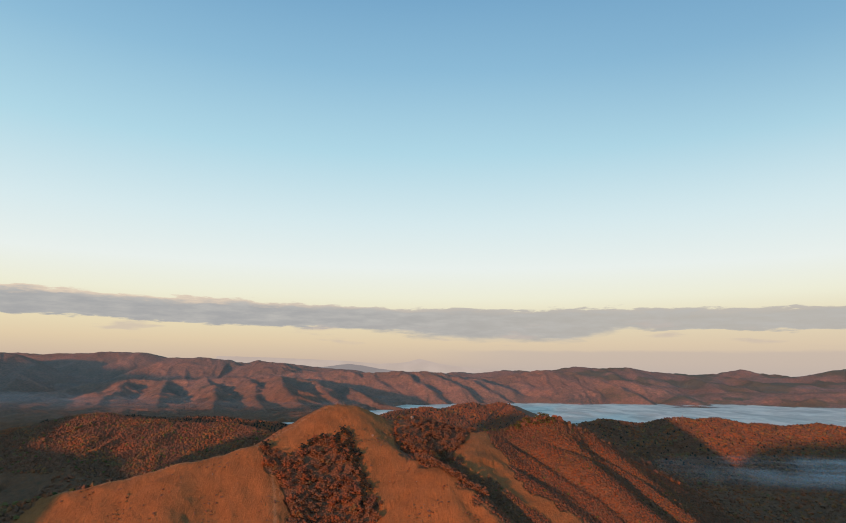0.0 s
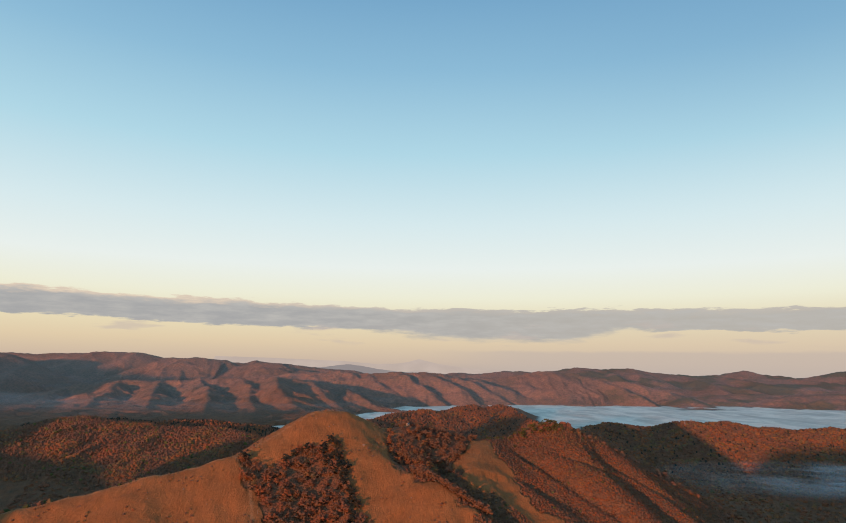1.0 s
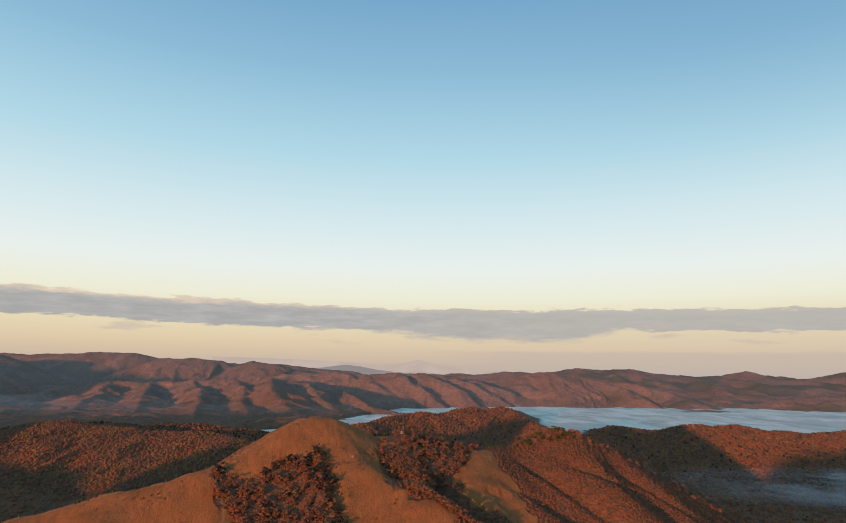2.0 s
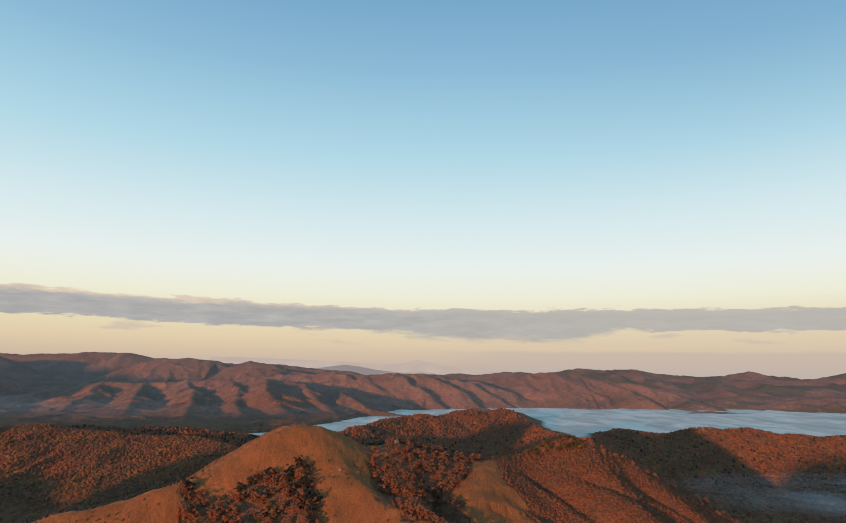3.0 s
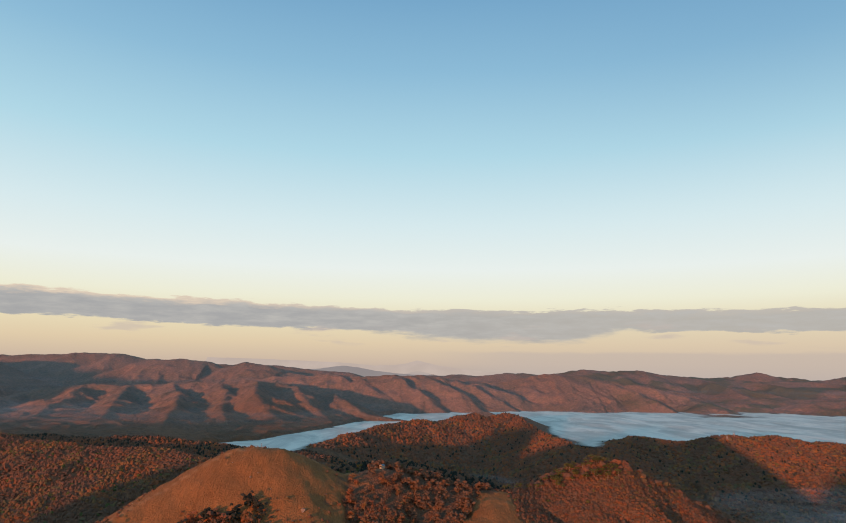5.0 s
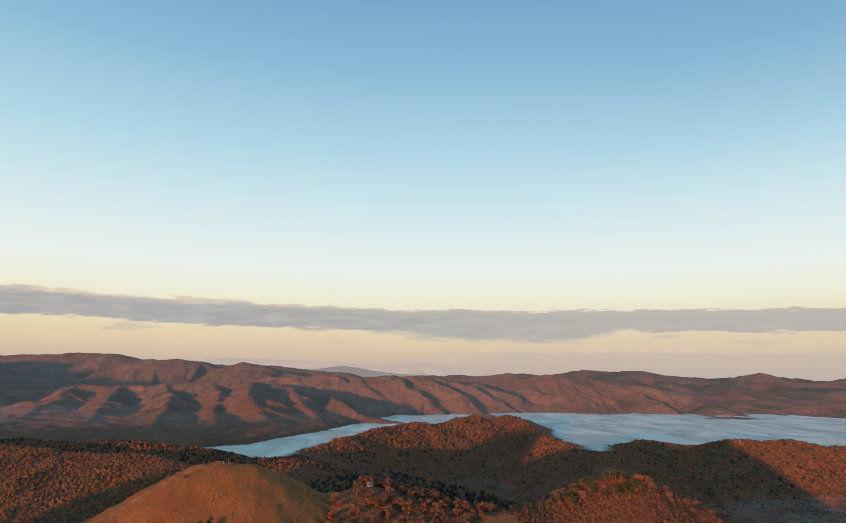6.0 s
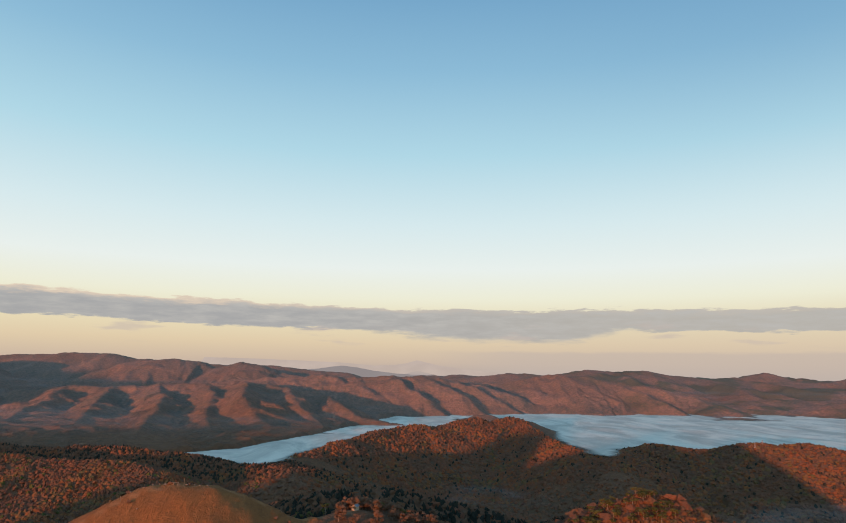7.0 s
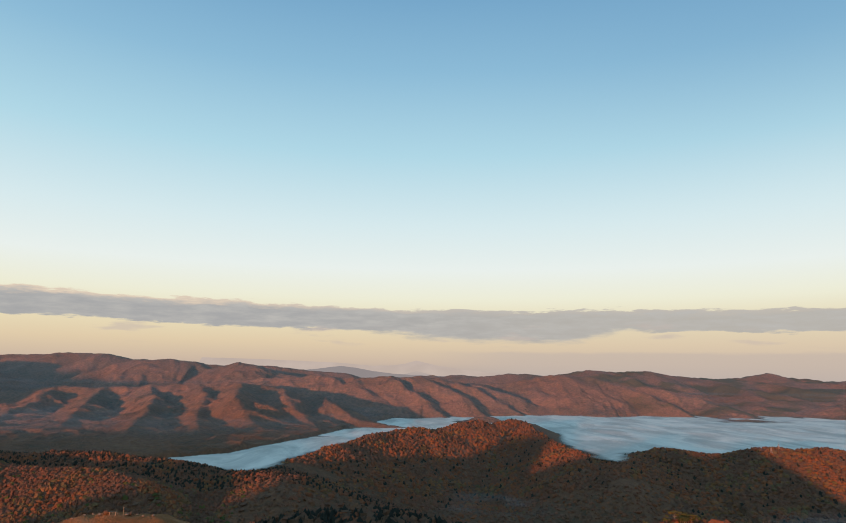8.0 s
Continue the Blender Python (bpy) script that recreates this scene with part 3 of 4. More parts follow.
# ---- ground ----
def make_ground():
    centre = np.array([0.0, -60.0])
    fine = np.radians(np.arange(-41, 41.01, 0.1))
    wide = np.radians(np.arange(46, 319, 5.0))
    turn = np.concatenate([fine, wide])
    reach = np.concatenate([np.geomspace(12, 320, 24, endpoint=False), np.geomspace(320, 1350, 345, endpoint=False), np.geomspace(1350, 2300, 215, endpoint=False), np.geomspace(2300, 4750, 90)])
    r, a = np.meshgrid(reach, turn, indexing="ij")
    x, y = centre[0] + r * np.sin(a), centre[1] + r * np.cos(a)
    z = height(x, y)
    wood = wooded(x, y)
    # canopy: crowns too many and too far to stand singly
    far = 0.35 * step(r, 520, 640) + 0.35 * step(r, 1180, 1350)
    crown = np.abs(perlin(x / 6.5, y / 6.5)) + 0.6 * np.abs(perlin(x / 3.1 + 5, y / 3.1))
    z = z + wood * far * (1.6 - 3.4 * crown) * 0.9
    z = z + (1 - wood) * (0.9 * fbm(x / 9, y / 9, 3) + 0.34 * perlin(x / 2.6, y / 2.6))
    verts = np.stack([x, y, z], -1).reshape(-1, 3)
    mesh = mesh_from("ground", verts, sheet(len(reach), len(turn), closed=True)[:, ::-1], GROUND)
    store(mesh, "wood", wood.ravel())
    trail = np.full(x.shape, 1e9)
    for line in TRAILS:
        pick = (r < 620) & (np.abs(a) < 1)
        d, _, _, _ = along(x[pick], y[pick], [(p, q, 0) for p, q in line])
        trail[pick] = np.minimum(trail[pick], d)
    store(mesh, "worn", (1 - step(trail + 0.7 * fbm(x / 3, y / 3, 2), 0.2, 1.1)).ravel())
    # share of the haze colour, rising from 850 m to 1750 m out
    store(mesh, "hazed", (step(r, 850, 1750) * (0.9 + 0.3 * fbm(x / 200, y / 200, 2))).ravel())
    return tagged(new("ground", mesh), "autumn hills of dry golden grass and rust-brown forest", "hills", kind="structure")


make_ground()


# ---- fog in the basin ----
def fog_material():
    mat, n, shade = start("valley_fog")
    at = n.add("ShaderNodeNewGeometry").outputs["Position"]
    thick = n.add("ShaderNodeAttribute", attribute_name="thick").outputs["Fac"]
    streaks = n.add("ShaderNodeMapping")
    streaks.inputs["Scale"].default_value = (0.013, 0.0045, 0.02)
    n.link(at, streaks.inputs["Vector"])
    wisps = n.noise(streaks.outputs[0], 1.5, 8.0, 0.66, 0.9)
    billows = n.noise(streaks.outputs[0], 2.6, 5.0, 0.6, 0.3)
    n.link(n.mix(n.span(wisps, 0.36, 0.64), (0.46, 0.42, 0.35), (0.68, 0.62, 0.51)), shade.inputs["Base Color"])
    shade.inputs["Roughness"].default_value = 1.0
    shade.inputs["Specular IOR Level"].default_value = 0.0
    ragged = n.math("ADD", thick, n.math("MULTIPLY", n.math("SUBTRACT", wisps, 0.5), 0.8))
    veil = n.math("MULTIPLY", n.span(ragged, -0.1, 0.75), n.span(thick, 0.0, 0.22))
    n.link(n.math("MULTIPLY", veil, n.span(billows, 0.25, 0.6, 0.92, 0.99)), shade.inputs["Alpha"])
    bump(n, shade, n.math("ADD", wisps, n.math("MULTIPLY", billows, 0.4)), 0.35, 3.0)
    return mat


FOG = fog_material()


def mist_material():
    mat, n, shade = start("valley_mist")
    at = n.add("ShaderNodeNewGeometry").outputs["Position"]
    thick = n.add("ShaderNodeAttribute", attribute_name="thick").outputs["Fac"]
    soft = n.noise(at, 0.022, 3.0, 0.5, 0.5)
    shade.inputs["Base Color"].default_value = (0.68, 0.68, 0.66, 1)
    shade.inputs["Roughness"].default_value = 1.0
    n.link(n.math("MULTIPLY", thick, n.span(soft, 0.3, 0.65, 0.25, 1.0)), shade.inputs["Alpha"])
    return mat


MIST = mist_material()


def make_fog(name, x0, x1, y0, y1, cell, z0, deep, swell, open_to, label, material=FOG):
    x, y = np.meshgrid(np.arange(x0, x1, cell), np.arange(y0, y1, cell), indexing="ij")
    z = z0 + swell * fbm(x / 90, y / 160, 4) + 0.4 * swell * fbm(x / 30, y / 50, 3)
    thick = np.clip((z - height(x, y)) / deep, 0, 1) * open_to(x, y)
    margin = np.minimum(np.minimum(x - x0, x1 - x), np.minimum(y - y0, y1 - y)) / (14 * cell)
    thick = thick * np.clip(margin, 0, 1)
    faces = sheet(*x.shape)
    faces = faces[thick.ravel()[faces].max(1) > 0]
    mesh = mesh_from(name, np.stack([x, y, z], -1).reshape(-1, 3), faces[:, ::-1], material)
    store(mesh, "thick", thick.ravel())
    return tagged(new(name, mesh), label, "fog", kind="stuff")


make_fog("fog_sea", -330, 1250, 760, 2150, 5.0, FOG_Z, 8.0, 2.0, lambda x, y: step(y - front(x), -9, 4), "pale blue-grey morning fog filling the valley basin")


for level in (-104, -99, -94):
    make_fog("valley_mist", 180, 760, 500, 850, 5.0, level, 20.0, 2.0, lambda x, y: 0.34 * step(fbm(x / 110 + 3, y / 75, 3), -0.5, 0.4) * step(np.hypot((x - 450) / 250, (y - 690) / 150), 1.0, 0.2),
             "soft blue-grey mist lying over the dark valley floor", MIST)
make_fog("mist_pool", 10, 170, 780, 900, 4.0, -99.0, 10.0, 2.0, lambda x, y: 0.08 * step(fbm(x / 40, y / 40, 2), -0.3, 0.3), "small pool of mist between dark wooded slopes", MIST)


for level in (-66, -59, -52):
    make_fog("valley_haze", -1500, 60, 880, 1560, 14.0, level, 14.0, 1.0, lambda x, y: 0.07 * step(bank(y) - x, -30, 60), "thin blue morning haze low in the dark valley", MIST)


for level in (-56, -44, -32):
    make_fog("valley_haze", 450, 1900, 1880, 2460, 20.0, level, 16.0, 1.0, lambda x, y: 0.10 + 0 * x, "thin warm haze in the far valley between the ridges", MIST)
for level in (-44, -30, -16):
    make_fog("valley_haze", -1500, 100, 1640, 2050, 20.0, level, 16.0, 1.0, lambda x, y: 0.09 + 0 * x, "thin blue haze between the far ranges", MIST)


# ---- distance ----
def backdrop(name, y0, crest, rgb, label):
    """A far ridge, faint with the air before it: the haze is put into its glow."""
    mat = bpy.data.materials.new(name)
    mat.use_nodes = True
    n = Nodes(mat.node_tree)
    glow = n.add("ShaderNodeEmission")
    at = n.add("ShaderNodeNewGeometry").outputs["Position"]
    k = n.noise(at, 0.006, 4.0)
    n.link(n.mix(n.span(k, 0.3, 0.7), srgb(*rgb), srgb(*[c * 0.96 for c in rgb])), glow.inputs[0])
    out = n.add("ShaderNodeOutputMaterial")
    n.link(glow.outputs[0], out.inputs[0])
    x = np.linspace(crest[0][0], crest[-1][0], 260)
    z = np.interp(x, [p[0] for p in crest], [p[1] for p in crest]) + 3.0 * fbm(x / 60, 0 * x + y0, 4)
    rows = [np.stack([x, 0 * x + y0 - 1.6 * (1 - k) * 70, z - (1 - k) * 70], -1) for k in (0.0, 0.5, 1.0)]
    rows.append(np.stack([x, 0 * x + y0 + 110, z - 70], -1))
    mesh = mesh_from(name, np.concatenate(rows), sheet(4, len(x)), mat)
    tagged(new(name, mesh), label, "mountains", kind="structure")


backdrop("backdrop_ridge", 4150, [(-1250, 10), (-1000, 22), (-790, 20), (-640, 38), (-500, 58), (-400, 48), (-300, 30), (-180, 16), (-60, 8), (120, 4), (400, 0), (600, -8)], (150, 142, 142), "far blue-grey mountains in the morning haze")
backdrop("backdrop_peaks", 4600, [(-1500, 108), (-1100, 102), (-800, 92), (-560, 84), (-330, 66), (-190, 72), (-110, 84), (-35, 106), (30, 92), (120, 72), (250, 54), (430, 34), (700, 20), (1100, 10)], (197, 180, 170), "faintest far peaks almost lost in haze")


# ---- things: helpers ----
def ground_at(x, y):
    return float(height(np.array([float(x)]), np.array([float(y)]))[0])


def part(name, bm, material, parent, label=""):
    """Links a bmesh as one mesh object under a thing or a part."""
    mesh = bpy.data.meshes.new(name)
    bm.to_mesh(mesh)
    bm.free()
    mesh.materials.append(material)
    ob = new(name, mesh)
    ob.parent = parent
    return tagged(ob, label) if label else ob


def thing(name, x, y, z, label, category, group="", turn=0.0):
    ob = new(name)
    ob.matrix_basis = pose(x, y, z, 0, 0, turn)
    return tagged(ob, label, category, group)


def box(bm, x0, x1, y0, y1, z0, z1, bevel=0.0):
    made = bmesh.ops.create_cube(bm, size=1.0)["verts"]
    bmesh.ops.scale(bm, vec=(x1 - x0, y1 - y0, z1 - z0), verts=made)
    bmesh.ops.translate(bm, vec=((x0 + x1) / 2, (y0 + y1) / 2, (z0 + z1) / 2), verts=made)
    if bevel:
        edges = list({e for v in made for e in v.link_edges})
        bmesh.ops.bevel(bm, geom=edges, offset=bevel, segments=1, affect="EDGES")
    return bm


def plain(name, rgb, rough=0.8, grain=3.0, spread=0.25):
    mat, n, shade = start(name)
    at = n.add("ShaderNodeTexCoord").outputs["Object"]
    k = n.noise(at, grain, 5.0, 0.65)
    low, high = tuple(c * (1 - spread) for c in rgb), tuple(min(1, c * (1 + spread)) for c in rgb)
    n.link(n.mix(n.span(k, 0.3, 0.7), low, high), shade.inputs["Base Color"])
    shade.inputs["Roughness"].default_value = rough
    bump(n, shade, k, 0.3, 0.03)
    return mat


# ---- trees ----
def out_of(n):
    return next(k for k in n.tree.nodes if k.type == "OUTPUT_MATERIAL").inputs[0]


def leaf_material(name, stops):
    mat, n, shade = start(name)
    tint = n.add("ShaderNodeAttribute", attribute_name="tint").outputs["Fac"]
    own = n.add("ShaderNodeObjectInfo").outputs["Random"]
    each = n.add("ShaderNodeNewGeometry").outputs["Random Per Island"]
    value = n.math("FRACT", n.math("ADD", tint, own))
    value = n.math("ADD", n.math("MULTIPLY", value, 0.88), n.math("MULTIPLY", each, 0.12))
    colour = n.ramp(value, stops)
    at = n.add("ShaderNodeNewGeometry").outputs["Position"]
    sprays = n.noise(at, 2.4, 5.0, 0.75)
    colour = n.mix(n.span(sprays, 0.30, 0.62, 0.18, 0.0), colour, (0.03, 0.022, 0.016))
    bump(n, shade, sprays, 0.8, 0.8)
    n.link(colour, shade.inputs["Base Color"])
    shade.inputs["Roughness"].default_value = 0.85
    glow = n.add("ShaderNodeBsdfTranslucent")
    n.link(colour, glow.inputs[0])
    both = n.add("ShaderNodeMixShader")
    both.inputs[0].default_value = 0.28
    n.link(shade.outputs[0], both.inputs[1])
    n.link(glow.outputs[0], both.inputs[2])
    n.link(both.outputs[0], out_of(n))
    return mat


RUST = leaf_material("rust_leaves", [(0.0, (0.136, 0.080, 0.051)), (0.25, (0.178, 0.091, 0.055)), (0.5, (0.214, 0.096, 0.055)), (0.70, (0.256, 0.095, 0.043)), (0.84, (0.236, 0.119, 0.051)), (0.93, (0.142, 0.111, 0.051)), (1.0, (0.178, 0.105, 0.065))])
TWIGS = leaf_material("bare_twigs", [(0.0, (0.149, 0.091, 0.056)), (0.5, (0.185, 0.102, 0.061)), (0.8, (0.199, 0.095, 0.048)), (1.0, (0.157, 0.107, 0.074))])
PINE = leaf_material("pine_needles", [(0.0, (0.061, 0.071, 0.024)), (0.5, (0.107, 0.108, 0.032)), (1.0, (0.157, 0.135, 0.046))])
DARK = leaf_material("dark_conifer", [(0.0, (0.029, 0.034, 0.026)), (0.6, (0.040, 0.043, 0.032)), (1.0, (0.060, 0.052, 0.038))])
BARK = plain("grey_bark", (0.19, 0.145, 0.11), 0.9, 6.0)
CROWN_OF = {"holly": DARK, "rust": RUST, "twigs": TWIGS, "pine": PINE, "cedar": DARK}


def leaves(rng, centres, radii, count, size, squash=0.8):
    """Small four-sided leaf sprays scattered through lobes; returns verts and faces."""
    pick = rng.randint(len(centres), size=count)
    way = rng.normal(size=(count, 3))
    way /= np.linalg.norm(way, axis=1, keepdims=True)
    depth = rng.uniform(0.7, 1.0, size=(count, 1))
    at = centres[pick] + way * depth * radii[pick, None] * np.array([1, 1, squash])
    out = way + 0.32 * rng.normal(size=(count, 3))
    a = np.cross(out, rng.normal(size=(count, 3)))
    a /= np.linalg.norm(a, axis=1, keepdims=True)
    b = np.cross(a, out)
    b /= np.linalg.norm(b, axis=1, keepdims=True) + 1e-6
    s = size * rng.uniform(0.6, 1.3, size=(count, 1))
    verts = np.stack([at - a * s, at - b * s * 0.7, at + a * s, at + b * s * 0.7], 1).reshape(-1, 3)
    return verts, np.arange(count * 4).reshape(-1, 4)


def limb(p, q, r0, r1, sides=5):
    """A tapered limb from p to q."""
    p, q = np.array(p, float), np.array(q, float)
    axis = (q - p) / np.linalg.norm(q - p)
    u = np.cross(axis, [0.3, 1, 0.2])
    u /= np.linalg.norm(u)
    v = np.cross(axis, u)
    t = np.arange(sides) * 2 * np.pi / sides
    ring = np.cos(t)[:, None] * u + np.sin(t)[:, None] * v
    verts = np.concatenate([p + r0 * ring, q + r1 * ring])
    k = np.arange(sides)
    faces = np.stack([k, (k + 1) % sides, (k + 1) % sides + sides, k + sides], 1)
    return verts, faces


def merge(pieces):
    verts, faces, base = [], [], 0
    for v, f in pieces:
        verts.append(v)
        faces.append(f + base)
        base += len(v)
    return np.concatenate(verts), np.concatenate(faces)


def clump(rng, at, wide, tall, sides=5):
    """One ragged lump of foliage: two torn rings and a tip."""
    t = np.arange(sides) * 2 * np.pi / sides + rng.uniform(0, 1)
    verts = []
    for level, out in ((-0.25, 0.95), (0.50, 0.85)):
        r = wide * out * (1 + 0.30 * rng.normal(size=sides)).clip(0.45, 1.5)
        verts.append(np.stack([at[0] + r * np.cos(t), at[1] + r * np.sin(t), at[2] + tall * (level + 0.22 * rng.normal(size=sides))], 1))
        t = t + np.pi / sides
    verts.append(np.array([[at[0] + 0.2 * wide * rng.normal(), at[1] + 0.2 * wide * rng.normal(), at[2] + tall * rng.uniform(0.85, 1.25)]]))
    k = np.arange(sides)
    j = (k + 1) % sides
    faces = [np.stack([k, j, sides + k], 1), np.stack([sides + k, j, sides + j], 1), np.stack([sides + k, sides + j, 0 * k + 2 * sides], 1)]
    return np.concatenate(verts), np.concatenate(faces)


def halved(piece):
    """Four-sided faces cut into triangles."""
    verts, f = piece
    return verts, np.concatenate([f[:, [0, 1, 2]], f[:, [0, 2, 3]]])


def canopy(rng, wide, tall, peaked=False, sprays=3):
    """The top of a crown in a closed wood: a ragged lump with loose sprays round it."""
    lump = clump(rng, (0, 0, 0), wide * (0.7 if peaked or sprays > 3 else 1.0), tall * (0.75 if sprays > 3 else 1.0))
    loose = leaves(rng, np.zeros((1, 3)), np.array([wide * 1.0]), sprays, wide * (0.34 if sprays == 3 else 0.27), tall / wide)
    loose[0][:, 2] = np.abs(loose[0][:, 2])
    return merge([lump, halved(loose)])


def grow(kind, seed, fine, sprays=3):
    """Crown and trunk arrays of one tree, 1 m high, base at the origin."""
    rng = np.random.RandomState(seed)
    if not fine:
        if kind == "cedar":
            return canopy(rng, 0.62, 1.1, True, sprays), None
        return canopy(rng, 0.78, rng.uniform(0.75, 1.05), False, sprays), None
    if kind in ("rust", "twigs", "holly"):
        lobes = 7
        turn = rng.uniform(0, 6.28, lobes)
        out = rng.uniform(0.12, 0.34, lobes)
        centres = np.stack([out * np.cos(turn), out * np.sin(turn), rng.uniform(0.30, 0.80, lobes)], 1)
        centres[0] = (0, 0, 0.80)
        radii = rng.uniform(0.18, 0.27, lobes)
        crown = merge([clump(rng, c + 0.55 * r * rng.normal(size=3), r * 0.72, r * 0.62) for c, r in zip(centres, radii) for _ in range(2)] + [halved(leaves(rng, centres, radii * 1.15, 170, 0.048))])
        wood = [limb((0, 0, -0.06), (0.01, 0.01, 0.40), 0.026, 0.016)]
        wood += [limb((0.01, 0.01, 0.28 + 0.04 * k), c, 0.014, 0.004, 4) for k, c in enumerate(centres[:6])]
    elif kind == "pine":
        lobes = 8
        turn = rng.uniform(0, 6.28, lobes)
        out = rng.uniform(0.12, 0.40, lobes)
        centres = np.stack([out * np.cos(turn), out * np.sin(turn), rng.uniform(0.50, 0.92, lobes)], 1)
        centres[0] = (0, 0, 0.92)
        radii = rng.uniform(0.12, 0.20, lobes)
        crown = merge([clump(rng, c, r * 0.9, r * 0.4) for c, r in zip(centres, radii)] + [halved(leaves(rng, centres, radii * 1.1, 150, 0.05, 0.45))])
        wood = [limb((0, 0, -0.06), (0.03, 0.0, 0.5), 0.028, 0.02), limb((0.03, 0, 0.5), centres[0], 0.02, 0.006, 4)]
        wood += [limb((0.03, 0.0, 0.42 + 0.05 * k), c, 0.010, 0.004, 4) for k, c in enumerate(centres[1:6])]
    else:
        levels = np.linspace(0.25, 0.97, 8)
        centres = np.stack([0.03 * rng.normal(size=8), 0.03 * rng.normal(size=8), levels], 1)
        radii = 0.05 + 0.24 * (1 - levels)
        crown = leaves(rng, centres, radii, 170, 0.06, 0.6)
        wood = [limb((0, 0, -0.06), (0, 0, 0.95), 0.025, 0.004)]
    return crown, merge(wood)


def tree_things(kind, label, group, spots, seed, tall):
    """Trees that stand near enough to be told apart, each a thing with a trunk and a crown."""
    rng = np.random.RandomState(seed)
    models = []
    for k in range(5):
        crown, wood = grow(kind, seed * 31 + k, True)
        models.append((mesh_from("crown", *crown, CROWN_OF[kind], smooth=False), mesh_from("trunk", *wood, BARK)))
        store(models[-1][0], "tint", np.zeros(len(crown[0])))
    for x, y in spots:
        crown, trunk = models[rng.randint(5)]
        size = tall * rng.uniform(0.75, 1.25)
        tree = thing("tree", x, y, ground_at(x, y) - 0.05, label, "tree", group)
        for mesh, name in ((trunk, "trunk"), (crown, "crown")):
            ob = new(name, mesh)
            ob.parent = tree
            ob.matrix_basis = pose(0, 0, 0, 0, 0, rng.uniform(0, 360)) @ Matrix.Diagonal((size * 1.1, size * 1.1, size, 1))


def scatter(area, gap, seed, keep):
    """Places on a jittered grid in a rectangle, kept with the chance keep(x, y)."""
    rng = np.random.RandomState(seed)
    x0, x1, y0, y1 = area
    x, y = np.meshgrid(np.arange(x0, x1, gap), np.arange(y0, y1, gap), indexing="ij")
    x = (x + rng.uniform(-0.5, 0.5, x.shape) * gap).ravel()
    y = (y + rng.uniform(-0.5, 0.5, y.shape) * gap).ravel()
    ok = rng.uniform(size=x.shape) < keep(x, y)
    return x[ok], y[ok]


def forest(name, kinds, x, y, tall, seed, label, fine=False, sprays=3):
    """A wood of trees past counting, joined, one mesh for each kind of leaf and one for the wood."""
    rng = np.random.RandomState(seed)
    z = height(x, y)
    owner = tagged(new(name), label, "forest", kind="stuff")
    which = rng.choice(len(kinds), size=len(x), p=[share for _, share in kinds])
    trunks = []
    for k, (kind, _) in enumerate(kinds):
        got = which == k
        count = int(got.sum())
        if not count:
            continue
        models = [grow(kind, seed + 7 * j + k, fine, sprays) for j in range(6)]
        pick = rng.randint(6, size=count)
        size, turn = tall * rng.uniform(0.7, 1.3, count), rng.uniform(0, 6.28, count)
        tint = np.clip(0.45 + 0.8 * fbm(x[got] / 40, y[got] / 40, 3) + rng.normal(0, 0.16 if fine else 0.09, count), 0, 0.98)
        all_v, all_f, all_t, base = [], [], [], 0
        for j in range(6):
            mine = np.where(pick == j)[0]
            c, s = np.cos(turn[mine])[:, None], np.sin(turn[mine])[:, None]
            for model, is_crown in ((models[j][0], True), (models[j][1], False)):
                if model is None:
                    continue
                v, f = model
                px = (v[:, 0] * c - v[:, 1] * s) * size[mine, None] * 1.15 + x[got][mine][:, None]
                py = (v[:, 0] * s + v[:, 1] * c) * size[mine, None] * 1.15 + y[got][mine][:, None]
                pz = v[:, 2] * size[mine, None] + z[got][mine][:, None]
                verts = np.stack([px, py, pz], -1).reshape(-1, 3)
                faces = (f[None] + (np.arange(len(mine)) * len(v))[:, None, None]).reshape(-1, f.shape[1])
                if is_crown:
                    all_v.append(verts), all_f.append(faces + base), all_t.append(np.repeat(tint[mine], len(v)))
                    base += len(verts)
                else:
                    trunks.append((verts, faces))
        mesh = mesh_from("foliage", np.concatenate(all_v), np.concatenate(all_f), CROWN_OF[kind], smooth=False)
        store(mesh, "tint", np.concatenate(all_t))
        new("foliage", mesh).parent = owner
    if trunks:
        new("trunks", mesh_from("trunks", *merge(trunks), BARK)).parent = owner


